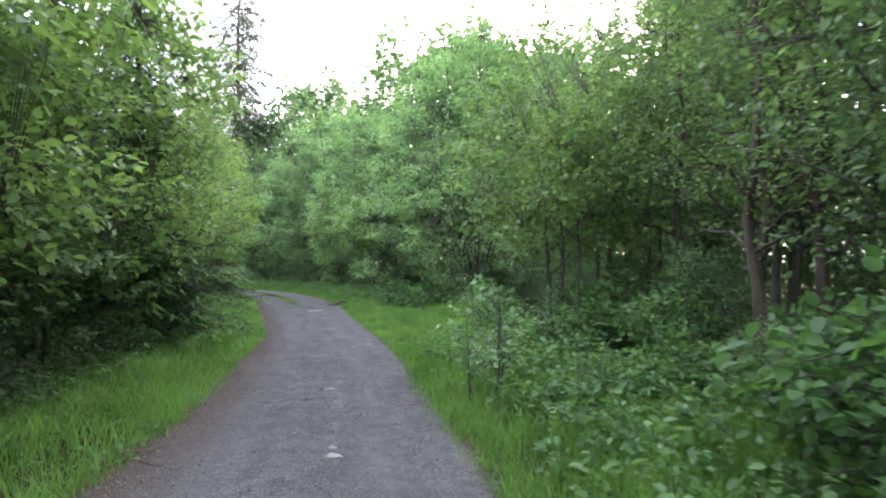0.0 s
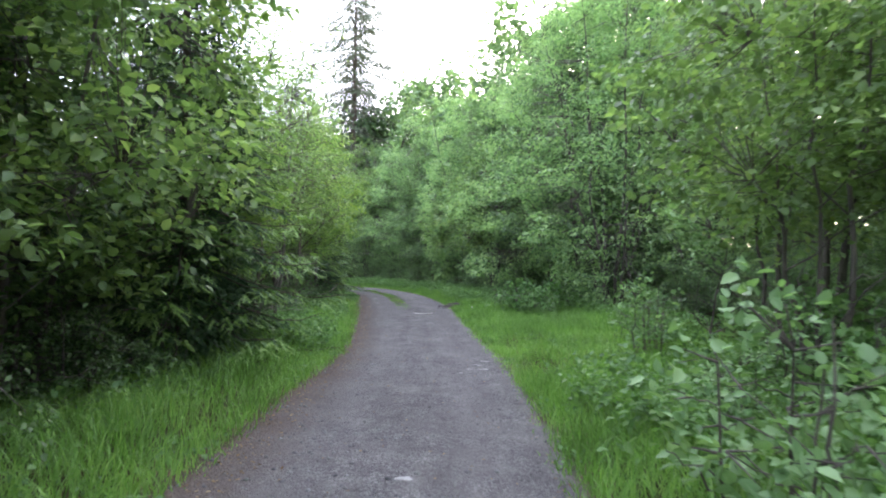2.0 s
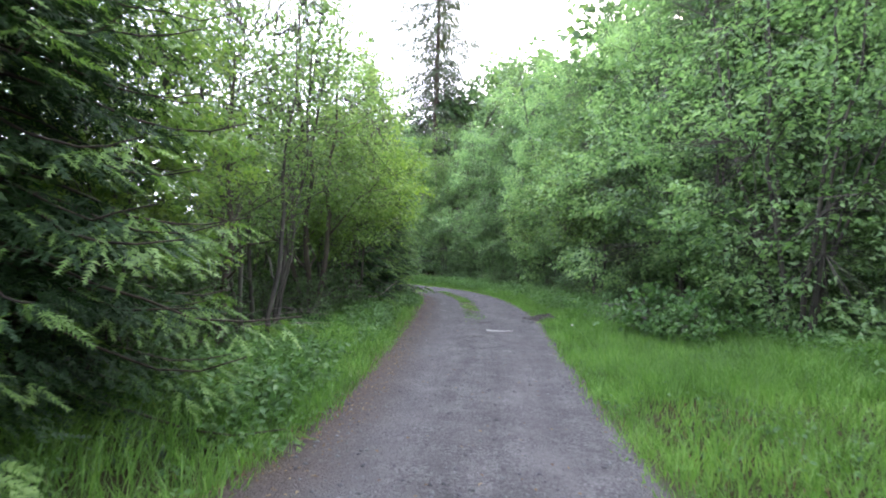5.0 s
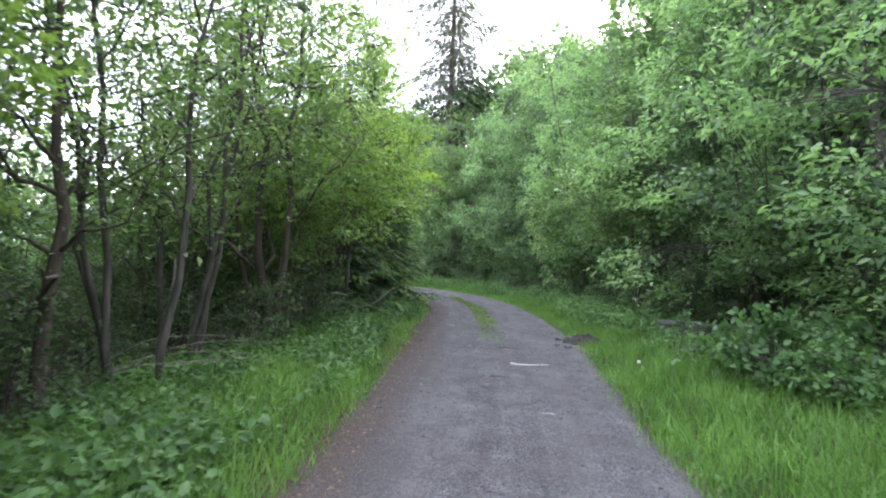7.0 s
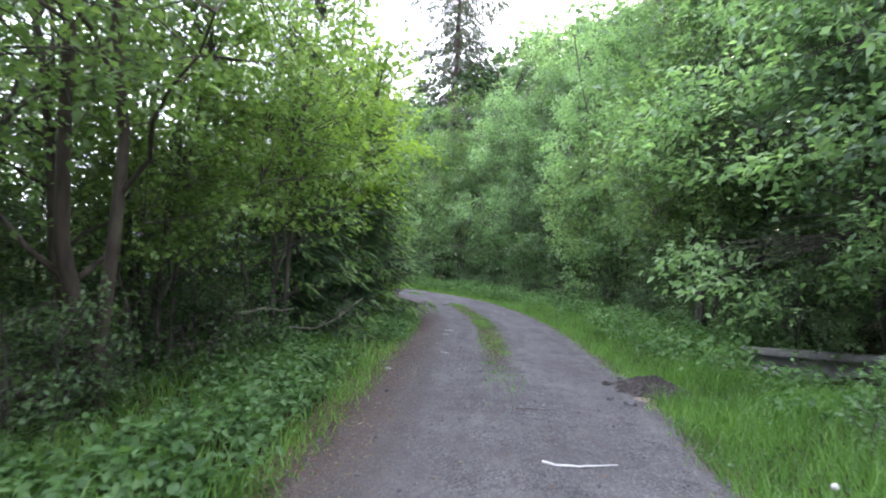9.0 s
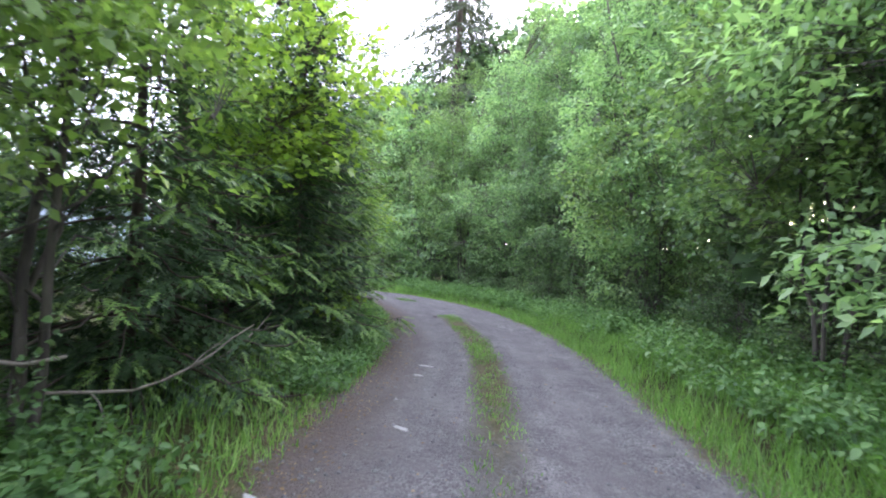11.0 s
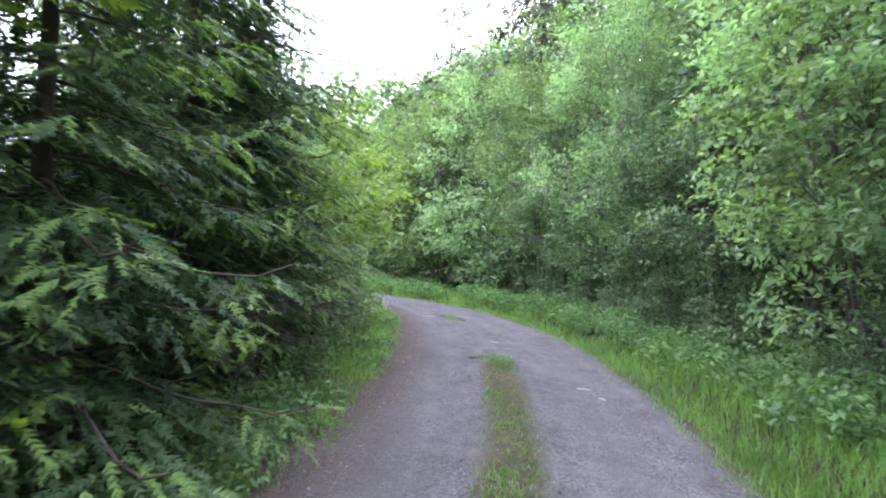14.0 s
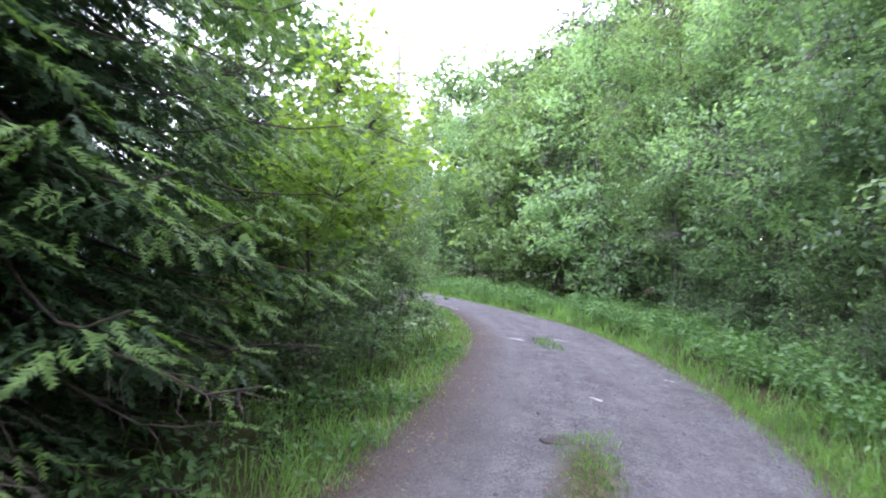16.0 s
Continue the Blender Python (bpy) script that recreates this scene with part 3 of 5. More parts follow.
def build_road():
    us = np.linspace(-1.5, 1.5, 49)
    # even steps along the way
    along = np.concatenate([[-39, -25], np.arange(-12, 62, 0.14)])
    mx, my = np.interp(along, ALONG, MID[:, 0]), np.interp(along, ALONG, MID[:, 1])
    ax, ay = np.interp(along, ALONG, ACROSS[:, 0]), np.interp(along, ALONG, ACROSS[:, 1])
    X = mx[:, None] + ax[:, None] * us[None]
    Y = my[:, None] + ay[:, None] * us[None]
    U = np.repeat(us[None], len(along), 0)
    V = np.repeat(along[:, None], len(us), 1)
    Z = road_z(U, X, Y)
    w = len(us)
    i = (np.arange(len(along) - 1)[:, None] * w + np.arange(w - 1)[None]).ravel()
    f = np.stack([i, i + 1, i + w + 1, i + w], 1)
    ob = link_mesh("road", np.stack([X.ravel(), Y.ravel(), Z.ravel()], 1), f, M_ROAD, smooth=True)
    layer = ob.data.uv_layers.new(name="road")
    idx = np.empty(len(ob.data.loops), dtype=np.int32)
    ob.data.loops.foreach_get("vertex_index", idx)
    layer.data.foreach_set("uv", np.stack([U.ravel()[idx], V.ravel()[idx]], 1).astype(np.float32).ravel())
    tagged(ob, "narrow grey gravel forest road with worn wheel tracks", "gravel road", kind="structure")


build_ground()
build_road()


# ---------------------------------------------------------------- ground cover
def on_road(rng, n, u0, u1, v0, v1):
    u, v = rng.uniform(u0, u1, n), rng.uniform(v0, v1, n)
    x = np.interp(v, ALONG, MID[:, 0]) + u * np.interp(v, ALONG, ACROSS[:, 0])
    y = np.interp(v, ALONG, MID[:, 1]) + u * np.interp(v, ALONG, ACROSS[:, 1])
    return x, y, u, v


def top_z(x, y, u):
    return np.maximum(height_at(x, y), np.where(np.abs(u) < 1.5, road_z(u, x, y), -9))


def blades(name, label, seed, n, u0, u1, v0, v1, length, width, mat=M_GRASS, thin=None, lay=0.5):
    rng = np.random.default_rng(seed)
    x, y, u, v = on_road(rng, n, u0, u1, v0, v1)
    tuft = 0.5 + 0.5 * ripple(x, y, 2.3, 0.3) / 1.75
    keep = rng.uniform(0, 1, n) < 0.45 + 0.55 * tuft
    if thin is not None:
        keep &= rng.uniform(0, 1, n) < thin(u, v)
    pit = (np.abs(x - BASIN[0]) < 1.0) & (np.abs(y - BASIN[1]) < 0.55)
    keep &= ~pit & (((x - HEAP[0]) / 0.5) ** 2 + ((y - HEAP[1]) / 0.55) ** 2 > rng.uniform(0.05, 0.9, n))
    x, y, u, v, tuft = x[keep], y[keep], u[keep], v[keep], tuft[keep]
    m = len(x)
    z = top_z(x, y, u) - 0.01
    edge = np.clip((np.abs(u) - 0.96) / 0.36, 0.0, 1) if abs(u0) > 0.6 or abs(u1) > 0.6 else np.full(m, 0.6)
    L = length * rng.uniform(0.45, 1.25, m) * (0.35 + 0.65 * edge) * (0.7 + 0.5 * tuft)
    az = rng.uniform(0, 2 * np.pi, m)
    out = np.stack([np.cos(az), np.sin(az), np.zeros(m)], 1)
    face = rng.uniform(0, 2 * np.pi, m)
    side = np.stack([np.cos(face), np.sin(face), np.zeros(m)], 1) * (width * rng.uniform(0.6, 1.4, m))[:, None] * 0.5
    p = np.stack([x, y, z], 1)
    bend = (L * rng.uniform(0.1, 1.0, m) * lay)[:, None]
    zz = np.array([[0, 0, 1.0]])
    midp = p + zz * (L * 0.58)[:, None] + out * bend * 0.35
    tip = p + zz * (L * rng.uniform(0.75, 1.0, m))[:, None] + out * bend
    vert = np.stack([p - side, p + side, midp + side * 0.75, midp - side * 0.75, tip], 1).reshape(-1, 3)
    k = np.arange(m)[:, None] * 5
    f = np.stack([k + np.array([[0, 1, 2]]), k + np.array([[0, 2, 3]]), k + np.array([[3, 2, 4]])], 1).reshape(-1, 3)
    ob = link_mesh(name, vert, f, mat)
    return tagged(ob, label, "grass", kind="stuff")


def herbs(name, label, seed, n, u0, u1, v0, v1, tall, leaf_size, mat=M_HERB, per=11, wide=0.6, thin=None):
    rng = np.random.default_rng(seed)
    x, y, u, v = on_road(rng, n, u0, u1, v0, v1)
    keep = rng.uniform(0, 1, n) < np.clip(0.6 + 0.6 * ripple(x, y, 1.3, 1.7), 0.05, 1)
    if thin is not None:
        keep &= rng.uniform(0, 1, n) < thin(u, v)
    keep &= ~((np.abs(x - BASIN[0]) < 1.0) & (np.abs(y - BASIN[1]) < 0.55)) & ((x - HEAP[0]) ** 2 + (y - HEAP[1]) ** 2 > 0.16)
    x, y, u = x[keep], y[keep], u[keep]
    m = len(x)
    z = top_z(x, y, u)
    H = tall * rng.uniform(0.5, 1.25, m) * np.clip((np.abs(u) - 0.75) / 0.6, 0.3, 1)
    P, D = [], []
    for i in range(per):
        a = rng.uniform(0, 2 * np.pi, m)
        t = rng.uniform(0.35, 1.0, m)
        d = np.stack([np.cos(a), np.sin(a), rng.uniform(-0.1, 0.5, m)], 1)
        P.append(np.stack([x, y, z + H * t], 1) + d * rng.uniform(0.01, 0.09, m)[:, None])
        D.append(d)
    vv, ff = leaves(rng, np.concatenate(P), np.concatenate(D), leaf_size, wide, 0.25, 1.4, oval=leaf_size > 0.07)
    # stalks, as narrow three-sided spikes
    a = rng.uniform(0, 6.3, m)
    r = 0.004
    base = np.stack([x, y, z - 0.02], 1)
    st = np.stack([base + np.array([r, 0, 0]), base + np.array([-r / 2, r, 0]), base + np.array([-r / 2, -r, 0]), base + np.stack([0.03 * np.cos(a), 0.03 * np.sin(a), H], 1)], 1).reshape(-1, 3)
    k = np.arange(m)[:, None] * 4 + len(vv)
    sf = np.stack([k + np.array([[0, 1, 3]]), k + np.array([[1, 2, 3]]), k + np.array([[2, 0, 3]])], 1).reshape(-1, 3)
    ob = link_mesh(name, np.concatenate([vv, st]), np.concatenate([ff, sf]), mat)
    return tagged(ob, label, "undergrowth", kind="stuff")


def narrow(u, v):
    """The inner verge grows narrow where the spruces crowd it."""
    return np.where((v > 22) & (u < np.where((v > 24.5) & (v < 30.5), -1.45, -1.85)), 0.05, 1.0)


def rim(u, v):
    return np.clip((np.abs(u) - 0.96) / 0.16, 0, 1)


blades("verge_grass", "long fresh green grass on the inner verge", 1, 36000, -2.9, -0.95, 1.0, 17, 0.31, 0.009, thin=rim, lay=1.1)
blades("verge_grass", "fresh green grass on the inner verge by the bend", 2, 18000, -2.7, -0.95, 17, 40, 0.25, 0.010, thin=lambda u, v: rim(u, v) * narrow(u, v), lay=0.9)
blades("verge_grass", "long fresh green grass on the outer verge", 3, 34000, 0.93, 3.2, 1.5, 9.6, 0.3, 0.009, thin=rim, lay=1.0)
blades("clearing_grass", "bright green grass of a small clearing", 4, 26000, 0.94, 4.8, 9, 13.5, 0.17, 0.010, thin=rim, lay=1.0)
blades("clearing_grass", "long bright grass in tufts before the willow", 24, 46000, 0.94, 4.4, 12.5, 21, 0.27, 0.010, thin=rim, lay=1.0)
blades("verge_grass", "tall green grass on the outer verge", 5, 32000, 0.93, 3.2, 19, 31, 0.25, 0.009, thin=rim, lay=0.9)
blades("verge_grass", "tall green grass along the outer curve", 6, 18000, 0.94, 3.6, 31, 58, 0.32, 0.015, thin=rim, lay=0.9)
blades("middle_turf", "thin short grass between the wheel tracks", 7, 17000, -0.2, 0.16, 18, 36, 0.08, 0.008, lay=1.2, thin=lambda u, v: np.clip((v - 18.5) / 5, 0, 1) * np.clip(0.7 + ripple(u * 2, v, 1.5, 0.4), 0.1, 1) * ((v < TURF_END) | (np.abs(v - 34.7) < 0.6)) * (1 - np.clip(np.abs(u + 0.02) / 0.19, 0, 1) ** 2))
blades("dry_grass", "patch of short yellowed grass in the clearing", 20, 1000, 1.25, 2.1, 9.8, 12.6, 0.09, 0.007, M_DRY, lay=1.6)
blades("dry_grass", "short straw-coloured dead grass along the road edges", 8, 6500, -1.4, -0.9, 2, 40, 0.09, 0.006, M_DRY, lay=1.8)
blades("dry_grass", "short straw-coloured dead grass along the road edges", 9, 3000, 0.9, 1.3, 2, 40, 0.10, 0.006, M_DRY, lay=1.8)
blades("edge_turf", "short ragged turf fringing the gravel", 10, 13000, -1.3, -0.92, 1.0, 40, 0.16, 0.008, lay=1.4, thin=lambda u, v: np.clip((np.abs(u) - 0.93) / 0.12, 0.06, 1))
blades("edge_turf", "short ragged turf fringing the gravel", 19, 13000, 0.9, 1.3, 1.0, 44, 0.17, 0.008, lay=1.4, thin=lambda u, v: np.clip((np.abs(u) - 0.9) / 0.12, 0.06, 1))
herbs("herb_layer", "leafy green herbs on the inner verge", 11, 2300, -3.4, -1.25, 11, 40, 0.26, 0.07, thin=lambda u, v: narrow(u, v) * np.where(v > 20.5, 0.35, 1.0))
herbs("herb_layer", "dense leafy carpet of herbs beside the inner verge", 17, 2200, -2.7, -1.3, 10.5, 20.5, 0.24, 0.072, per=12)
herbs("herb_layer", "leafy green herbs at the foot of the outer trees", 12, 3600, 1.6, 4.4, 18, 46, 0.38, 0.065)
herbs("herb_layer", "broad-leaved green herbs under the near trees", 13, 3700, 1.3, 6.0, 1.0, 10, 0.42, 0.078, thin=lambda u, v: np.clip((u - 1.2) / 0.6, 0, 1) * np.where(v > 9.5, 0.25, 1.0))
herbs("herb_layer", "tall leafy weeds along the outer curve", 18, 2600, 1.45, 3.0, 20, 46, 0.4, 0.08, per=12)
herbs("herb_layer", "green herbs under the inner bushes", 14, 1300, -4.4, -2.0, 1.0, 14, 0.3, 0.08)
herbs("herb_layer", "low clover and weeds in the near verge grass", 15, 600, 1.05, 3.0, 1.5, 21, 0.12, 0.038, per=9, wide=0.9)
herbs("herb_layer", "leafy green herbs in the narrow verge below the spruce", 21, 1100, -1.6, -1.05, 22, 34, 0.24, 0.065, per=10)
herbs("herb_layer", "green herbs at the back of the clearing", 22, 2000, 3.6, 8.0, 9, 20, 0.3, 0.075, per=10)
herbs("herb_layer", "low weeds in the inner verge grass", 16, 500, -2.4, -1.05, 1.5, 17, 0.13, 0.05, per=9, wide=0.9)


# ---------------------------------------------------------------- trees
def put(proto, x, y, turn=0.0, size=1.0, tall=1.0):
    m = pose(x, y, ground_z(x, y), 0, 0, turn) @ Matrix.Diagonal((size, size, size * tall, 1))
    return copy_thing(proto, m)


def settle(proto, x, y, turn=0.0, size=1.0):
    proto.matrix_basis = pose(x, y, ground_z(x, y), 0, 0, turn) @ Matrix.Diagonal((size, size, size, 1))
    return proto


def beside(v, off):
    """A place v metres along the road and off metres to the right of its middle."""
    ax, ay = np.interp(v, ALONG, ACROSS[:, 0]), np.interp(v, ALONG, ACROSS[:, 1])
    k = off / math.hypot(ax, ay)
    return float(np.interp(v, ALONG, MID[:, 0]) + ax * k), float(np.interp(v, ALONG, MID[:, 1]) + ay * k)


WILLOW_L = "bushy grey-green willow with many stems beside the road"
ALDER_L = "leafy green alder grown up from several stems"
willow_a = settle(broadleaf("willow_tree", WILLOW_L, "tree", 21, 9.6, 2.5, 0.3, 9, 1150, 24, 0.105, 0.48, M_WILLOW, lean=0.3, stem_r=0.038, shell=0.6, top=0.6, clump_r=0.17, group="roadside willows"), 0.9, 18.4, 0, 1.1)
willow_b = settle(broadleaf("willow_tree", WILLOW_L, "tree", 22, 9.0, 2.7, 0.2, 7, 1050, 24, 0.105, 0.48, M_WILLOW, lean=0.25, stem_r=0.036, shell=0.6, top=0.62, clump_r=0.17, group="roadside willows"), *beside(27.0, 5.0))
alder_a = settle(broadleaf("alder_tree", ALDER_L, "tree", 23, 8.8, 2.6, 0.3, 5, 950, 24, 0.09, 0.64, M_ALDER, lean=0.18, stem_r=0.042, shell=0.55, top=0.64, clump_r=0.17, group="roadside alders"), *beside(31.0, 4.9))
alder_b = settle(broadleaf("alder_tree", ALDER_L, "tree", 24, 9.6, 2.5, 0.8, 4, 900, 24, 0.09, 0.62, M_BIRCH, lean=0.14, stem_r=0.042, shell=0.55, top=0.6, clump_r=0.17, group="roadside alders"), *beside(38.0, 4.9))
far_a = settle(broadleaf("willow_tree", WILLOW_L, "tree", 34, 9.4, 2.8, 0.4, 5, 660, 16, 0.18, 0.52, M_WILLOW, lean=0.2, stem_r=0.04, shell=0.6, top=0.7, clump_r=0.27, group="roadside willows"), *beside(40.4, 4.8))
far_b = settle(broadleaf("alder_tree", ALDER_L, "tree", 35, 9.2, 2.6, 0.6, 4, 620, 16, 0.17, 0.62, M_BIRCH, lean=0.16, stem_r=0.04, shell=0.6, top=0.68, clump_r=0.26, group="roadside alders"), *beside(42.8, 5.0))
back_a = settle(broadleaf("background_tree", "tall green tree standing behind the roadside bushes", "tree", 28, 12.5, 3.3, 0.2, 2, 520, 10, 0.34, 0.62, M_ALDER, lean=0.12, stem_r=0.1, shell=0.4, top=0.6, clump_r=0.34, group="background trees"), 5.4, 22.0)
back_b = settle(broadleaf("background_tree", "bright green tree at the meadow's edge", "tree", 29, 12.5, 3.6, 0.2, 2, 440, 10, 0.34, 0.62, M_BIRCH, lean=0.12, stem_r=0.1, shell=0.35, top=0.6, clump_r=0.4, group="background trees"), -13.2, 6.0, 0, 0.55)
under_a = settle(broadleaf("understorey_bush", "leafy green bush under the near trees", "bush", 32, 2.6, 1.3, 0.1, 5, 260, 18, 0.07, 0.66, M_ALDER, lean=0.3, stem_r=0.016, shell=0.25, clump_r=0.16, group="understorey bushes"), 3.2, 6.8, 0, 0.65)
thin_a = settle(broadleaf("slim_tree", "slim young tree with bare dark stems and light crown", "tree", 25, 7.6, 2.1, 1.3, 4, 370, 16, 0.075, 0.6, M_BIRCH, lean=0.26, stem_r=0.03, shell=0.3, top=0.55, clump_r=0.2, group="slim roadside trees", fork=1.5), -6.9, 14.5, 0, 1.0)
shade_a = settle(broadleaf("shaded_bush", "dense green bush hanging over the verge, darkened as in shade", "bush", 26, 5.2, 2.3, 0.1, 8, 850, 18, 0.095, 0.6, M_SHADELEAF, lean=0.35, stem_r=0.026, shell=0.45, top=0.62, clump_r=0.16, group="inner bushes"), -6.2, 7.3)
low_a = settle(broadleaf("low_shrub", "low leafy shrub at the wood's edge", "shrub", 27, 1.5, 0.85, 0.05, 5, 130, 14, 0.06, 0.6, M_SHADELEAF, lean=0.35, stem_r=0.012, shell=0.3, clump_r=0.11, group="low shrubs"), -5.0, 7.0)

low_b = settle(broadleaf("low_shrub", "low bright green shrub at the foot of the trees", "shrub", 30, 1.6, 0.9, 0.05, 5, 150, 15, 0.075, 0.62, M_ALDER, lean=0.35, stem_r=0.012, shell=0.3, clump_r=0.12, group="low shrubs"), *beside(24.4, 4.1))

# outer side of the road, from the clearing round the bend
for v, off, turn, s, p in [(22.5, 5.6, 200, 1.3, willow_b), (24.8, 5.2, 40, 1.2, alder_a), (29.0, 5.0, 130, 1.0, willow_a), (33.2, 5.0, 120, 1.1, willow_b), (35.4, 4.9, 250, 1.05, alder_a), (20.4, 5.8, 320, 1.25, alder_a), 
                           (45.2, 5.2, 170, 0.9, far_b), (47.6, 5.4, 300, 0.95, far_a), (50.5, 5.2, 200, 0.95, far_b), (54.0, 5.2, 90, 0.95, far_a)]:
    put(p, *beside(v, off), turn, s)
for v, off, turn, s in [(22.0, 9.5, 60, 1.0), (30.5, 7.4, 330, 0.95), (25.5, 9.0, 150, 0.95), (29.0, 8.8, 250, 1.0), (32.5, 8.6, 20, 0.95), (36.0, 8.6, 200, 1.0), (39.5, 8.6, 300, 0.95), (43.0, 8.8, 100, 1.0), (46.5, 9.0, 40, 1.0), (50.0, 9.0, 170, 1.0), (54.0, 9.0, 280, 1.05), (58.0, 7.0, 10, 1.0),
                        (27.0, 13.0, 0, 1.2), (33.0, 12.6, 90, 1.25), (37.5, 12.0, 180, 1.3), (42.0, 12.5, 300, 1.3), (46.5, 13.0, 270, 1.2), (52.0, 13.0, 45, 1.1)]:
    put(back_a, *beside(v, off), turn, s)
for x, y, turn, s in [(8.6, 18.6, 80, 1.05), (6.0, 26.0, 10, 1.0), (2.6, 26.5, 100, 0.9), (11.0, 22.0, 200, 1.1), (9.6, 14.0, 190, 1.0), (11.5, 9.5, 20, 1.05), (10.5, 4.5, 280, 1.0), (9.0, 0.0, 130, 1.0), (14.0, 13.0, 60, 1.2), (6.5, -4.5, 20, 1.0), (-5.5, -5.0, 90, 1.0), (1.5, -16.0, 200, 1.2), (-6.0, -13.0, 300, 1.0), (7.5, -12.0, 10, 1.1),
                      (-10.8, 3.0, 210, 0.85), (-10.2, 7.2, 30, 0.8), (-9.9, 10.6, 120, 0.72), (-9.4, 1.0, 60, 0.8), (-14.5, 28.0, 160, 0.5)]:
    put(back_a, x, y, turn, s)
for x, y, turn, s in [(-13.6, 56.0, 0, 1.9), (-10.4, 57.5, 120, 1.7), (-7.0, 55.0, 240, 1.45)]:
    put(back_a, x, y, turn, s)
for x, y, turn, s in [(11.0, 29.0, 130, 0.65), (13.0, 33.0, 220, 0.7), (3.5, 30.0, 310, 0.6), (1.0, 36.0, 70, 0.65)]:
    put(back_a, x, y, turn, s)
put(willow_b, 4.2, 19.8, 80, 1.15)
put(back_a, -1.4, 27.6, 200, 1.15)
put(back_a, 1.8, 24.2, 80, 1.1)
put(back_a, -5.6, 35.0, 20, 1.05)
for x, y, turn, s in [(0.4, 19.3, 10, 0.9), (1.9, 18.6, 80, 1.0), (2.8, 20.6, 160, 1.2), (4.6, 17.6, 240, 1.2), (5.6, 19.8, 300, 1.3), (1.2, 22.4, 30, 1.2), (2.4, 16.4, 200, 0.9), (3.3, 15.2, 20, 1.0), (3.0, 17.2, 110, 1.1), (4.4, 14.2, 280, 1.0), (5.0, 16.0, 60, 1.2), (6.6, 15.6, 150, 1.6), (8.0, 16.6, 240, 1.6), (7.0, 19.2, 330, 1.6), (-0.2, 24.6, 40, 1.3), (-0.8, 31.0, 130, 1.5), (-3.2, 38.0, 220, 1.6), (-2.0, 36.0, 310, 1.5), (-5.0, 38.6, 60, 1.5), (-1.8, 26.8, 150, 1.4), (-2.8, 29.6, 240, 1.4), (-0.6, 33.4, 20, 1.8)]:
    put(under_a, x, y, turn, s)

for v, off, turn, s in [(22.4, 4.2, 10, 0.9), (23.6, 4.4, 100, 0.8), (25.6, 4.0, 200, 0.9), (26.8, 4.3, 300, 1.0), (28.2, 3.8, 50, 0.8), (29.8, 4.0, 150, 0.95), (31.4, 3.7, 250, 0.8), (33.0, 3.9, 350, 0.95), (34.6, 3.7, 80, 0.8), (36.2, 3.9, 170, 0.9)]:
    put(low_b, *beside(v, off), turn, s)

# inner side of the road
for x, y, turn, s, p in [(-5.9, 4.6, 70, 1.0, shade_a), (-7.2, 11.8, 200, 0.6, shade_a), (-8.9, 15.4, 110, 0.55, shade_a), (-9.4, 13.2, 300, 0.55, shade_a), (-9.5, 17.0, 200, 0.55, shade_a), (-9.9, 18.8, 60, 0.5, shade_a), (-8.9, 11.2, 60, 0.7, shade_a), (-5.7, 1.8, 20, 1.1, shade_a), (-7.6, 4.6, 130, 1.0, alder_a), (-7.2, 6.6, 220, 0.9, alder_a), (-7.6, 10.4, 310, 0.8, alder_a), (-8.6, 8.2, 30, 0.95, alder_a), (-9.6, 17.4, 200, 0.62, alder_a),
                         (-6.3, 13.4, 220, 1.0, thin_a), (-8.4, 15.6, 60, 1.0, thin_a), (-8.2, 12.6, 310, 1.05, thin_a), (-8.8, 17.8, 130, 0.95, thin_a),
                         (-14.1, 29.5, 60, 0.44, alder_b), (-15.6, 31.0, 160, 0.46, alder_a), (-17.8, 32.3, 20, 0.5, alder_b), (-17.4, 31.2, 160, 0.55, alder_a), (-20.4, 32.4, 200, 0.6, willow_b), (-24.5, 33.2, 20, 0.7, alder_b)]:
    put(p, x, y, turn, s)
# leafy trees that lean out over the inner verge
OVER_L = "leafy tree leaning out over the grassy verge"
over_a = settle(broadleaf("overhanging_tree", OVER_L, "tree", 36, 6.4, 1.8, 1.0, 4, 620, 19, 0.092, 0.66, M_BIRCH, lean=0.2, stem_r=0.036, shell=0.4, top=0.6, clump_r=0.18, group="overhanging trees", shift=(0.9, 0.0), oval=True), -4.9, 6.9)
over_b = settle(broadleaf("overhanging_tree", "leafy tree leaning over the verge, backlit yellow-green in its colour", "tree", 37, 6.2, 1.5, 1.6, 4, 520, 19, 0.085, 0.64, M_LIME, lean=0.2, stem_r=0.034, shell=0.4, top=0.6, clump_r=0.17, group="overhanging trees", shift=(0.25, 0.0)), -7.9, 18.7)
for x, y, turn, s, p in [(-4.5, 3.9, 15, 0.95, over_a), (-5.7, 10.9, 100, 0.7, over_b), (-4.7, 1.2, 340, 1.0, over_a), (-7.7, 17.0, 10, 0.75, over_b)]:
    put(p, x, y, turn, s)
for x, y, turn, s in [(-11.2, 11.2, 40, 0.42), (-11.0, 14.0, 140, 0.36), (-11.4, 16.8, 240, 0.38), (-12.0, 19.4, 300, 0.36), (-14.5, 13.0, 90, 0.45), (-15.0, 17.5, 10, 0.45), (-22.5, 23.0, 50, 0.5), (-25.0, 32.0, 150, 0.6), (-13.8, 9.0, 150, 0.5), (-15.4, 29.8, 130, 0.5), (-15.0, 28.4, 230, 0.42), (-12.6, 21.0, 310, 0.48)]:
    put(back_b, x, y, turn, s)
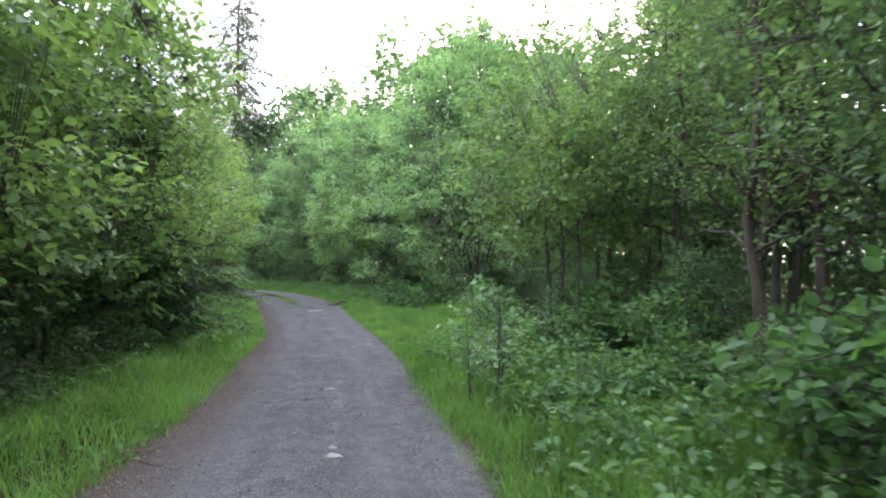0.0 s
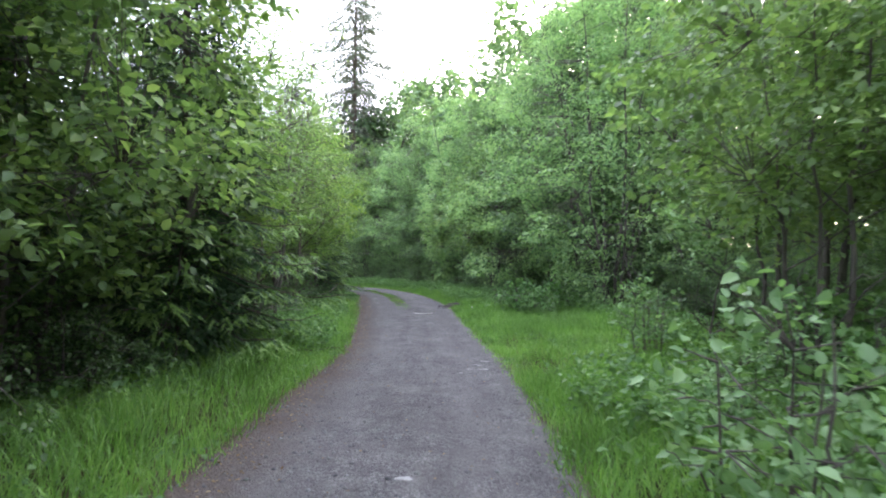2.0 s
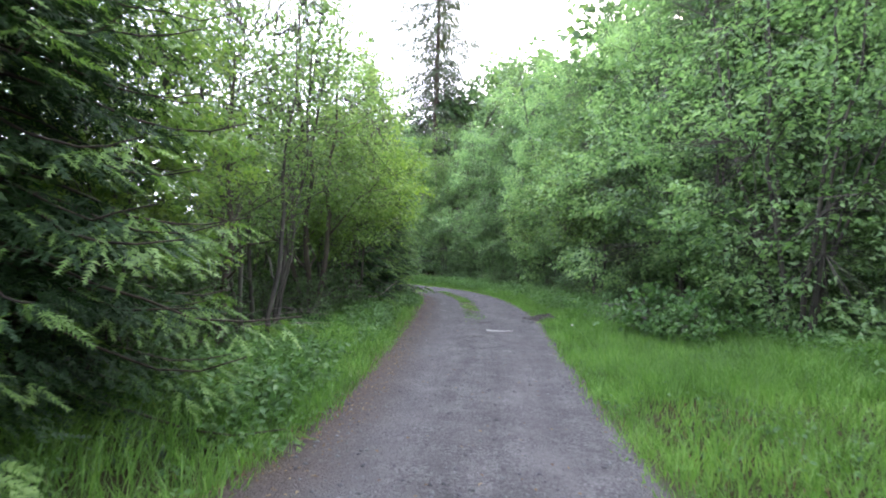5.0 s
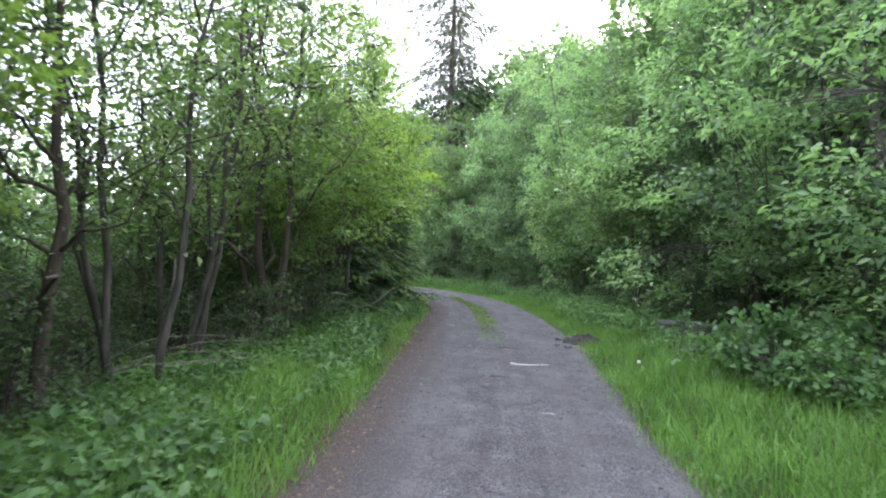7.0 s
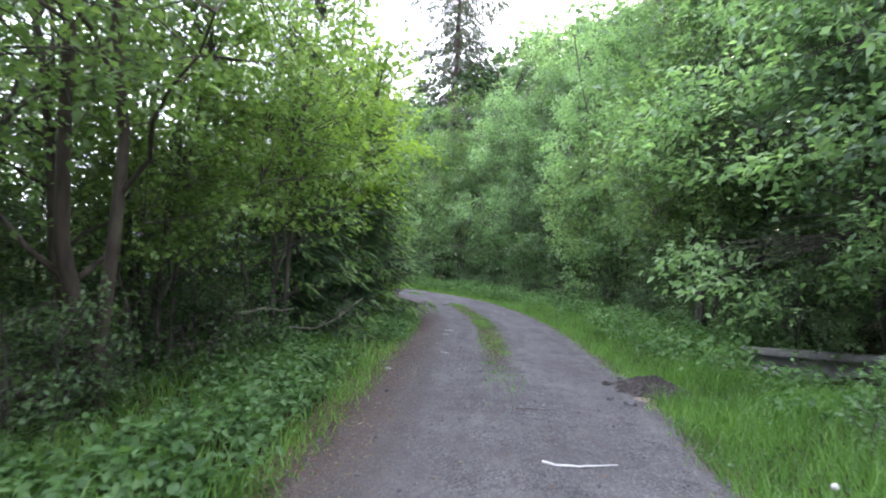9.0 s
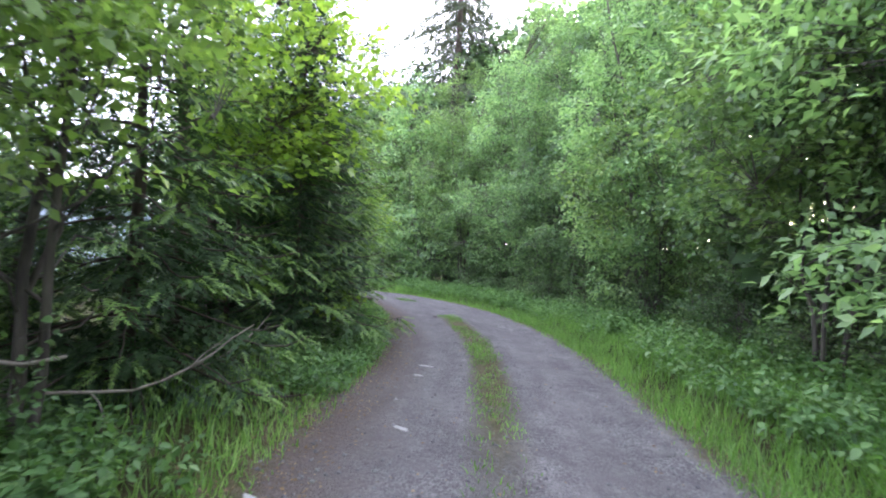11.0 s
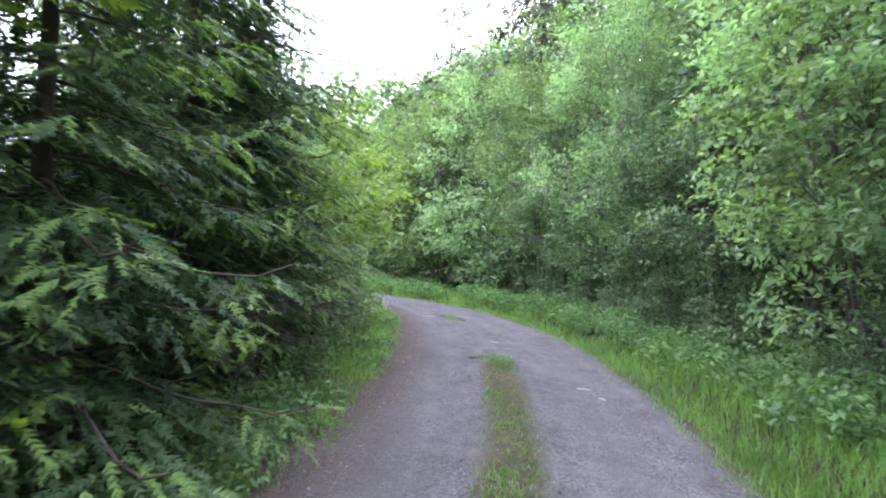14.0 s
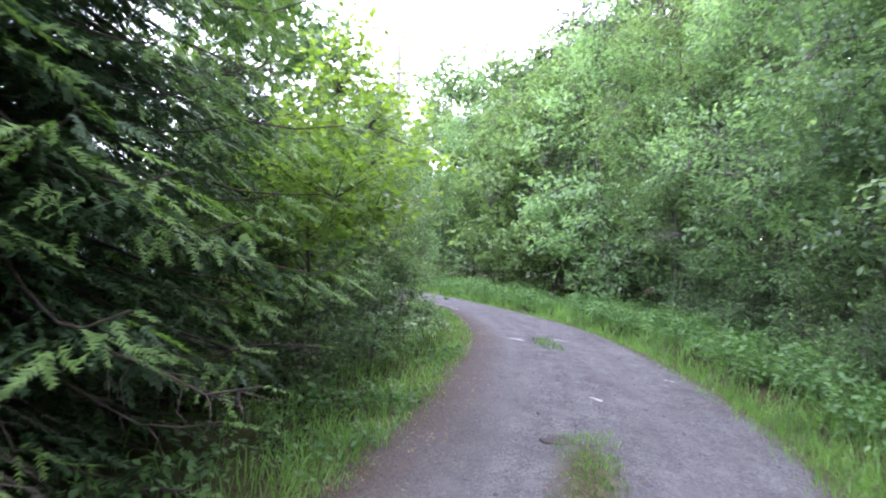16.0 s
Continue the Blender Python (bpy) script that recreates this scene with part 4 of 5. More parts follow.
for v, off, turn, s in [(24.0, 7.0, 10, 1.1), (26.5, 7.2, 100, 1.2), (29.5, 7.0, 200, 1.1), (32.0, 7.2, 300, 1.2), (34.5, 6.8, 50, 1.1), (37.0, 6.8, 150, 1.2), (39.5, 7.0, 250, 1.1), (42.0, 7.2, 350, 1.2), (44.5, 7.2, 80, 1.1), (47.0, 7.4, 170, 1.2), (49.5, 7.4, 260, 1.1)]:
    put(under_a, *beside(v, off), turn, s)
for x, y, turn, s in [(-14.1, 40.0, 20, 1.2), (-12.7, 40.4, 140, 1.25), (-15.8, 40.6, 250, 1.2), (-17.6, 41.2, 60, 1.3)]:
    put(under_a, x, y, turn, s)
for x, y, turn, s in [(4.5, 23.0, 80, 1.00), (4.2, 24.5, 160, 1.10), (-2.3, 32.1, 240, 1.50), (-0.2, 29.1, 320, 1.20)]:
    put(under_a, x, y, turn, s)
# second row that closes the wood behind the roadside trees
for i in range(17):
    put(under_a, *beside(21.0 + 2.0 * i, 7.0 + 0.9 * math.sin(i * 2.3)), 67 * i, 1.15 + 0.2 * math.sin(i * 1.7))
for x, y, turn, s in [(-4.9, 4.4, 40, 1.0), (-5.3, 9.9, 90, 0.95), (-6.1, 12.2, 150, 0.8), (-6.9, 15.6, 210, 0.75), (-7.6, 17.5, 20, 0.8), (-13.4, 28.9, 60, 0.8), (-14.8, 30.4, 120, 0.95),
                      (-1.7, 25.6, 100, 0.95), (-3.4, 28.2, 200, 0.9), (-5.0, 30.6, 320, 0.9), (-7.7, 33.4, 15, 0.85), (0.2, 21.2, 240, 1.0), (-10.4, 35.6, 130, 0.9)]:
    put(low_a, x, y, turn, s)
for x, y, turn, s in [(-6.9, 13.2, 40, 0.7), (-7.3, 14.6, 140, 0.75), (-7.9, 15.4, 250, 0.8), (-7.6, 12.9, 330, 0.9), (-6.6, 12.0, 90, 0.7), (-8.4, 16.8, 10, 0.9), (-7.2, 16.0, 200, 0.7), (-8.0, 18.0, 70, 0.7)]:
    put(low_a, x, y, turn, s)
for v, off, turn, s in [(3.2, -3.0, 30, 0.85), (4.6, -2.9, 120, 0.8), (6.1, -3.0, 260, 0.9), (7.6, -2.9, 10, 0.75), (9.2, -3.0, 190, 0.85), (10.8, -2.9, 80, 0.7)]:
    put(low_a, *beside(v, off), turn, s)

for x, y, turn, s in [(-11.8, 27.4, 30, 0.7), (-12.5, 28.5, 140, 0.8), (-13.4, 29.7, 260, 0.9)]:
    put(low_b, x, y, turn, s)
for x, y, turn, s in [(-12.6, 24.4, 20, 1.0), (-13.4, 25.8, 110, 1.2), (-12.5, 26.2, 210, 1.0), (-14.4, 24.6, 300, 1.3), (-13.6, 27.8, 60, 1.1), (-12.0, 23.4, 150, 0.9), (-14.8, 27.0, 240, 1.3), (-11.6, 26.4, 330, 0.8)]:
    put(low_a, x, y, turn, s)
for x, y, turn, s in [(-16.4, 25.0, 30, 1.2), (-16.0, 27.6, 120, 1.2), (-10.6, 11.6, 60, 1.5), (-10.9, 13.4, 170, 1.6), (-11.2, 15.4, 280, 1.5), (-11.4, 17.2, 30, 1.4), (-9.9, 9.8, 100, 1.5)]:
    put(under_a, x, y, turn, s)
# bright maple over the inner verge, and a smaller one past the big spruce
maple = settle(broadleaf("maple_tree", "young maple with bright yellow-green lobed leaves", "maple tree", 51, 5.4, 1.35, 2.0, 1, 260, 13, 0.105, 1, M_MAPLE, M_BARK2, stem_r=0.035, shell=0.3, top=0.6, clump_r=0.22, lobed=True, group="maples", shift=(0.8, 0.1), lean=0.05), -9.75, 22.2)
put(maple, -11.7, 27.3, 10, 0.62)
put(maple, -14.2, 27.6, 20, 0.6)

straight = settle(broadleaf("straight_tree", "straight tree with a bare dark trunk and thin crown", "tree", 52, 8.5, 1.7, 2.3, 1, 150, 20, 0.068, 0.6, M_BIRCH, M_BARK2, stem_r=0.072, shell=0.2, top=0.5, clump_r=0.25, lean=0.02, fork=0.7), -9.64, 21.37)
forked = settle(broadleaf("forked_tree", "forked dark-stemmed tree leaning over the verge", "tree", 33, 6.8, 2.3, 1.2, 3, 240, 17, 0.07, 0.6, M_BIRCH, M_BARK2, stem_r=0.058, shell=0.25, top=0.55, clump_r=0.2, lean=0.36), -7.3, 16.3, 40)
put(straight, -5.95, 12.5, 100, 0.6)
for x, y, turn, s in [(3.9, 6.9, 20, 0.85), (4.5, 6.5, 140, 0.95), (3.6, 8.3, 250, 0.8), (5.0, 7.9, 60, 1.0), (3.0, 5.2, 200, 0.75)]:
    put(straight, x, y, turn, s)

# the near wood on the outer side
wood_a = settle(broadleaf("woodland_tree", "tall woodland tree with a dark bare trunk", "tree", 31, 9.5, 2.7, 1.6, 2, 640, 21, 0.085, 0.62, M_ALDER, lean=0.1, stem_r=0.085, shell=0.2, top=0.5, clump_r=0.28, group="near wood"), 4.6, 7.6)
for x, y, turn, s in [(3.5, 3.9, 60, 0.95), (6.4, 5.4, 130, 1.1), (5.2, 10.8, 210, 1.0), (3.5, 12.4, 10, 0.85), (7.4, 9.2, 300, 1.1), (6.6, 13.4, 170, 1.05), (3.9, 0.6, 30, 1.0), (7.5, 1.8, 100, 1.1)]:
    put(wood_a, x, y, turn, s)
for x, y, turn, s in [(2.7, 4.6, 40, 0.6), (4.4, 5.4, 100, 0.7), (4.3, 8.6, 160, 1.0), (3.3, 9.6, 220, 1.05), (5.5, 6.8, 280, 1.2), (4.6, 11.6, 340, 1.1), (6.2, 9.0, 20, 1.3), (3.4, 13.6, 80, 0.9), (6.0, 12.6, 140, 1.3), (2.6, 2.6, 250, 0.8), (4.4, 3.2, 10, 1.1), (5.4, 14.8, 60, 1.2)]:
    put(under_a, x, y, turn, s)

# ---------------------------------------------------------------- spruces
spruce_a = settle(spruce("spruce_tree", "young spruce with bright new shoots on low boughs", 41, 8.0, 2.1, 0.15, 0.25, 9, 0.16, 0.15, 0.025, 0.5, trunk_r=0.10, sag=0.34, thin_top=0.2, group="roadside spruces"), -5.25, 9.5)
spruce_b = settle(spruce("spruce_tree", "large dark spruce with drooping boughs at the road edge", 42, 9.5, 2.2, 0.3, 0.23, 10, 0.145, 0.16, 0.026, 0.42, trunk_r=0.13, sag=0.36, bare=0.08, thin_top=0.45, skirt=True, group="roadside spruces"), -11.0, 24.9)
spruce_c = settle(spruce("spruce_tree", "small young spruce among the roadside trees", 44, 4.8, 1.3, 0.15, 0.24, 7, 0.16, 0.15, 0.026, 0.35, trunk_r=0.06, sag=0.32, gap=0.2, group="roadside spruces"), -10.4, 22.5, 0, 1.25)
put(spruce_c, -9.4, 23.1, 40, 0.95)
put(spruce_c, -8.8, 20.2, 100, 0.95)
put(spruce_c, -8.95, 22.55, 300, 0.42)
put(spruce_c, -10.4, 20.2, 200, 0.8)
put(spruce_b, -13.0, 25.1, 300, 0.8)
put(spruce_b, -12.7, 27.0, 40, 0.55)
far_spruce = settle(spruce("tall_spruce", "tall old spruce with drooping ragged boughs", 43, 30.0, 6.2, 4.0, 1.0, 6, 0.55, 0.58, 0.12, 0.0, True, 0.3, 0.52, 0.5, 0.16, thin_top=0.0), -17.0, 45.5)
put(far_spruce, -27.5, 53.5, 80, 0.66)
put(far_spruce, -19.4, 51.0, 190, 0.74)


# ---------------------------------------------------------------- distance
def far_wood():
    """A belt of woodland all round, too far to tell its trees apart."""
    rng = np.random.default_rng(77)
    n = 30000
    a = rng.uniform(0, 2 * np.pi, n)
    r = rng.uniform(62, 80, n)
    x, y = r * np.cos(a) - 5, r * np.sin(a) + 15
    top = 9 + 3.0 * np.sin(a * 17) + 2.0 * np.sin(a * 43 + 1) + 1.5 * np.sin(a * 91)
    top = top * np.where((x < -12) & (y < 40), 0.55, 1.0)
    z = top * rng.uniform(0, 1, n) ** 0.8
    d = np.stack([-np.cos(a), -np.sin(a), np.zeros(n)], 1)
    v, f = leaves(rng, np.stack([x, y, z], 1), d, 1.3, 0.8)
    tagged(link_mesh("backdrop", v, f, M_ALDER), "far green woodland belt on the horizon", "woodland", kind="structure")


far_wood()


# ---------------------------------------------------------------- small things on and beside the road
def gz(x, y):
    u, v = road_coords(x, y)
    return float(top_z(np.atleast_1d(x), np.atleast_1d(y), u)[0])


def scattered_stones():
    rng = np.random.default_rng(5)
    n = 22000
    x, y, u, v = on_road(rng, n, -1.1, 1.1, 2, 42)
    keep = rng.uniform(0, 1, n) < np.clip(0.4 + 0.6 * ripple(x, y, 1.7, 2.2), 0.1, 1) * np.where(v < 26, 1.0, 0.35)
    x, y, u = x[keep], y[keep], u[keep]
    m = len(x)
    r = 0.004 + 0.017 * rng.uniform(0, 1, m) ** 3 + 0.002
    base = np.array([(1, 0, 0), (0, 1, 0), (-1, 0, 0), (0, -1, 0), (0.2, 0.1, 0.75), (0, 0, -0.4)], float)
    V = base[None] * rng.uniform(0.65, 1.3, (m, 6, 3)) * r[:, None, None]
    a = rng.uniform(0, 6.3, m)
    c, s = np.cos(a)[:, None], np.sin(a)[:, None]
    V = np.stack([V[..., 0] * c - V[..., 1] * s, V[..., 0] * s + V[..., 1] * c, V[..., 2]], -1)
    V += np.stack([x, y, road_z(u, x, y)], 1)[:, None]
    tri = np.array([(0, 1, 4), (1, 2, 4), (2, 3, 4), (3, 0, 4), (1, 0, 5), (2, 1, 5), (3, 2, 5), (0, 3, 5)])
    F = (np.arange(m)[:, None, None] * 6 + tri[None]).reshape(-1, 3)
    tagged(link_mesh("gravel_stones", V.reshape(-1, 3), F, M_STONE), "loose grey stones scattered on the gravel", "gravel", kind="stuff")


def dead_leaves(seed, n, u0, u1, v0, v1, label):
    rng = np.random.default_rng(seed)
    x, y, u, v = on_road(rng, n, u0, u1, v0, v1)
    p = np.stack([x, y, top_z(x, y, u) + 0.006], 1)
    a = rng.uniform(0, 6.3, n)
    d = np.stack([np.cos(a), np.sin(a), np.zeros(n)], 1)
    vv, ff = leaves(rng, p, d * 2, 0.031, 0.6, 0.0, 2.5)
    vv[:, 2] = np.maximum(vv[:, 2], np.repeat(p[:, 2], 4) - 0.002)
    tagged(link_mesh("leaf_litter", vv, ff, M_DRY), label, "leaf litter", kind="stuff")


def stick(name, label, pts, r, mat=None, twigs=0, seed=0, category="stick"):
    """A fallen stick or branch through a few points, with optional side twigs."""
    rng = np.random.default_rng(seed)
    c = smooth_line(pts, 14)
    c = c + rng.normal(0, r * 0.5, c.shape)
    root = tagged(new(name), label, category)
    t = Tubes()
    t.add(c, r * np.linspace(1.0, 0.3, 14), 7)
    t.out("main_stem", mat or M_DEAD, root)
    for k in range(twigs):
        i = rng.integers(3, 12)
        d = unit(c[i + 1] - c[i]) + rng.normal(0, 0.55, 3)
        L = rng.uniform(8, 22) * r
        q = Tubes()
        q.add(wander(rng, c[i], c[i] + unit(d) * L, 5, 0.04), r * np.linspace(0.4, 0.08, 5), 4)
        q.out("side_twig", mat or M_DEAD, root)
    return root


def slab_stone(name, label, x, y, w, d, h, seed, turn=0.0, mat=None, category="stone"):
    """A flat irregular stone, bedded in the surface."""
    rng = np.random.default_rng(seed)
    bm = bmesh.new()
    k = 11
    ring = []
    for lvl, (sc, zz) in enumerate([(1.0, -0.012), (0.97, h * 0.55), (0.82, h)]):
        row = []
        for i in range(k):
            a = i * 2 * math.pi / k
            j = 1 + 0.22 * math.sin(3 * a + seed) + 0.12 * math.sin(5 * a + 2 * seed)
            row.append(bm.verts.new((math.cos(a) * w / 2 * sc * j, math.sin(a) * d / 2 * sc * j, zz + (rng.normal(0, h * 0.12) if lvl else 0))))
        ring.append(row)
    for r0, r1 in zip(ring, ring[1:]):
        for i in range(k):
            bm.faces.new((r0[i], r0[(i + 1) % k], r1[(i + 1) % k], r1[i]))
    bm.faces.new(ring[-1])
    ob = part(name, bm, mat or M_CHALK, None)
    ob.matrix_basis = pose(x, y, gz(x, y), 0, 0, turn)
    return tagged(ob, label, category)


scattered_stones()
dead_leaves(61, 6000, -1.35, -0.72, 1.5, 40, "brown dead leaves along the inner road edge")
dead_leaves(62, 900, 0.9, 1.35, 1.5, 40, "brown dead leaves along the outer road edge")
dead_leaves(63, 700, -0.7, 0.8, 1.5, 40, "few dry leaf scraps on the gravel")
dead_leaves(64, 1500, 1.6, 4.5, 2.0, 8, "brown litter and straw under the near trees")

# pale bedded stones and scraped spots in the gravel
for i, (x, y, w, d) in enumerate([(-0.8, 4.1, 0.13, 0.10), (-0.84, 4.26, 0.07, 0.05), (-1.72, 5.8, 0.10, 0.06), (-1.28, 6.3, 0.12, 0.06), (-1.3, 9.9, 0.15, 0.06), (-1.42, 10.2, 0.12, 0.05), (-1.38, 10.5, 0.15, 0.05), (-1.5, 9.95, 0.07, 0.04), (-1.55, 9.6, 0.07, 0.04),
                                  (-3.2, 15.0, 0.13, 0.045), (-6.4, 20.7, 0.24, 0.06), (-6.45, 19.2, 0.1, 0.05), (-7.3, 23.0, 0.2, 0.07), (-7.13, 22.45, 0.11, 0.07), (-7.9, 27.7, 0.16, 0.05), (-7.6, 27.4, 0.1, 0.04), (-10.1, 29.7, 0.18, 0.06), (-10.1, 31.3, 0.16, 0.06), (-13.0, 32.0, 0.4, 0.1), (-12.5, 32.5, 0.3, 0.08)]):
    slab_stone("pale_stone", "pale flat stone bedded in the grey gravel", x, y, w, d, 0.007, i + 1, -20 + 9 * (i % 5))
for i, (x, y, w) in enumerate([(-3.75, 19.05, 0.10), (-3.95, 19.2, 0.07), (-3.3, 18.75, 0.06), (-5.9, 18.2, 0.05)]):
    slab_stone("grey_stone", "grey stone lying on the gravel", x, y, w, w * 0.7, 0.03 if w < 0.2 else 0.012, i + 31, 40 * i, M_STONE)

slab_stone("damp_hollow", "dark damp patch of worn gravel", -9.55, 28.4, 0.42, 0.2, 0.006, 40, 30, M_MUD, "gravel patch")

# sticks and twigs
stick("peeled_stick", "thin white peeled stick lying across the gravel", [(-4.12, 17.06, 0.022), (-3.95, 17.1, 0.018), (-3.68, 17.26, 0.018)], 0.011, M_WHITE)
for i, (x, y, a, L) in enumerate([(-1.7, 5.75, 10, 0.3), (-1.55, 5.55, 60, 0.22), (-1.35, 5.8, 35, 0.28), (-2.0, 3.9, -30, 0.4), (-2.2, 4.2, 60, 0.25), (-4.0, 16.2, 20, 0.2), (-4.5, 18.3, 15, 0.3), (-5.0, 12.4, 70, 0.25), (-6.6, 24.2, 110, 0.15)]):
    dx, dy = math.cos(radians(a)) * L / 2, math.sin(radians(a)) * L / 2
    stick("twig", "thin brown twig lying on the gravel", [(x - dx, y - dy, gz(x - dx, y - dy) + 0.008), (x, y, gz(x, y) + 0.012), (x + dx, y + dy, gz(x + dx, y + dy) + 0.008)], 0.006, M_BARK, 1, i, "twig")
stick("dead_branch", "long bare grey branch leaning over the verge", [(-8.9, 20.3, 0.0), (-8.85, 21.2, 0.14), (-8.95, 21.9, 0.36), (-9.1, 22.4, 0.64)], 0.02, M_DEAD, 5, 3, "branch")
stick("dead_branch", "fallen grey branch in the brushwood", [(-8.0, 16.9, 0.05), (-7.9, 17.4, 0.45), (-7.9, 18.2, 0.62), (-7.7, 19.0, 0.6)], 0.035, M_DEAD, 8, 4, "branch")
stick("dead_branch", "thin fallen branch in the brushwood", [(-8.3, 17.8, 0.1), (-8.0, 18.6, 0.4), (-7.7, 19.6, 0.35), (-7.5, 20.3, 0.7)], 0.018, M_DEAD, 6, 5, "branch")
for i, (dx, dy, h) in enumerate([(0.0, 0.0, 0.38), (0.12, 0.2, 0.3), (-0.15, 0.1, 0.5), (0.05, -0.25, 0.33), (-0.1, 0.4, 0.42)]):
    stick("bare_twig", "thin bare twig arching over the verge herbs", [(-6.75 + dx, 13.1 + dy, 0.0), (-6.4 + dx, 13.5 + dy, h * 0.8), (-6.1 + dx, 13.9 + dy, h), (-5.85 + dx, 14.4 + dy, h * 0.85)], 0.008, M_DEAD, 4, 60 + i, "twig")
stick("dead_branch", "bare dead branch under the spruce", [(-10.8, 24.7, 0.9), (-10.0, 24.7, 0.75), (-9.3, 24.9, 0.95)], 0.016, M_BARK2, 6, 7, "branch")
stick("dead_branch", "broken pale branch among the near undergrowth", [(1.5, 4.5, 0.12), (2.0, 4.1, 0.16), (2.7, 3.8, 0.1)], 0.018, M_DEAD, 4, 8, "branch")
stick("dead_branch", "dark fallen branch at the bushes' foot", [(-5.6, 5.6, 0.05), (-5.0, 6.0, 0.14), (-4.4, 5.9, 0.06)], 0.02, M_BARK, 3, 9, "branch")


# ---------------------------------------------------------------- mud heap and concrete basin
M_SAND = stone_material("sandy_soil", (0.12, 0.09, 0.065), (0.26, 0.2, 0.15), 22.0)

def mud_heap(x, y):
    """A crumbled bank of dark soil with half-buried clods and a sandy wash at its foot."""
    rng = np.random.default_rng(8)
    root = tagged(new("mud_heap"), "dark crumbled soil heap with clods beside the road", "mud heap")
    root.matrix_basis = pose(x, y, gz(x, y))
    bm = bmesh.new()
    bmesh.ops.create_grid(bm, x_segments=44, y_segments=44, size=0.55)
    for v in bm.verts:
        r2 = (v.co.x / 0.36) ** 2 + (v.co.y / 0.42) ** 2
        n = noise.fractal(v.co * 7, 0.8, 2.1, 6)
        v.co.z = 0.12 * math.exp(-r2) * (1 + 0.5 * n) + 0.05 * math.exp(-r2 * 0.6) * noise.noise(v.co * 30) - 0.05 * min(1.0, r2 / 3)
    part("soil_bank", bm, M_MUD, root)
    bm = bmesh.new()
    bmesh.ops.create_grid(bm, x_segments=16, y_segments=16, size=0.34)
    for v in bm.verts:
        v.co.z = 0.02 - 0.10 * (v.co.x ** 2 + v.co.y ** 2) / 0.11 * 0.5 + 0.006 * noise.noise(v.co * 18)
        v.co += Vector((-0.02, -0.55, 0))
    part("sandy_wash", bm, M_SAND, root, "pale brown sandy soil")
    for i in range(12):
        bm = bmesh.new()
        bmesh.ops.create_icosphere(bm, subdivisions=2, radius=rng.uniform(0.02, 0.055))
        for v in bm.verts:
            v.co *= 1 + 0.7 * noise.noise(v.co * 30 + Vector((i, 0, 0)))
            v.co.z *= 0.65
        px, py = rng.normal(0, 0.2), rng.normal(0, 0.22)
        bmesh.ops.translate(bm, verts=bm.verts, vec=Vector((px, py, 0.11 * math.exp(-(px / 0.36) ** 2 - (py / 0.42) ** 2))))
        part("clod", bm, M_MUD, root)


mud_heap(*HEAP)


def box(bm, x0, x1, y0, y1, z0, z1, edge=0.015):
    r = bmesh.ops.create_cube(bm, size=1)
    for v in r["verts"]:
        v.co = Vector(((x0 + x1) / 2 + v.co.x * (x1 - x0), (y0 + y1) / 2 + v.co.y * (y1 - y0), (z0 + z1) / 2 + v.co.z * (z1 - z0)))
    edges = list({e for v in r["verts"] for e in v.link_edges})
    bmesh.ops.bevel(bm, geom=edges, offset=edge, segments=2, affect="EDGES")


def concrete_basin(x, y, turn):
    root = tagged(new("concrete_basin"), "old mossy concrete drain basin sunk in the grass", "drain basin")
    root.matrix_basis = pose(x, y, 0.0, 0, 0, turn)
    for name, dims in (("back_wall", (-1.0, 1.0, 0.30, 0.42, -0.5, 0.22)), ("side_wall", (0.90, 1.02, -0.75, 0.30, -0.5, 0.22)), ("side_wall", (-1.02, -0.90, -0.6, 0.30, -0.5, 0.12)), ("floor_slab", (-0.9, 0.9, -0.6, 0.3, -0.5, -0.34))):
        bm = bmesh.new()
        box(bm, *dims)
        part(name, bm, M_CONCRETE, root)
    for name, dims in (("back_coping", (-1.08, 1.10, 0.16, 0.50, 0.222, 0.31)), ("side_coping", (0.80, 1.10, -0.85, 0.158, 0.222, 0.31))):
        bm = bmesh.new()
        box(bm, *dims, 0.02)
        for v in bm.verts:
            v.co += Vector((0, 0, 0.012 * noise.noise(v.co * 3)))
        part(name, bm, M_CONCRETE, root, "chipped grey concrete edge")


concrete_basin(-1.45, 21.95, 12)


# ---------------------------------------------------------------- saplings, ferns and flowers
sapling = settle(broadleaf("sapling", "slender sapling with a thin bare stem", "sapling", 71, 2.6, 0.85, 1.1, 1, 80, 12, 0.085, 0.6, M_PALE, stem_r=0.018, shell=0.2, clump_r=0.12, top=0.5), 1.65, 11.75)
pale = settle(broadleaf("pale_shrub", "small shrub with pale silvery green leaves", "shrub", 72, 1.3, 0.55, 0.15, 5, 52, 8, 0.075, 0.62, M_PALE, lean=0.3, stem_r=0.009, shell=0.2, clump_r=0.1, group="pale shrubs", oval=True), 0.5, 5.6)
for x, y, turn, s in [(0.85, 7.4, 200, 0.65), (0.7, 10.9, 130, 0.9), (0.95, 11.6, 320, 0.7), (1.7, 8.6, 300, 0.8), (1.3, 5.0, 30, 0.6), (-5.1, 6.1, 140, 0.8), (-0.9, 16.6, 60, 0.6), (-2.05, 18.0, 100, 0.6), (-7.9, 18.6, 220, 0.8)]:
    put(pale, x, y, turn, s)
broad = settle(broadleaf("broad_leaved_shrub", "shrub with large fresh green leaves on thin stems", "shrub", 73, 1.5, 0.75, 0.25, 4, 100, 11, 0.105, 0.72, M_HERB, lean=0.25, stem_r=0.012, shell=0.2, clump_r=0.14, group="broad-leaved shrubs", oval=True), 2.3, 2.8, 0, 0.9)
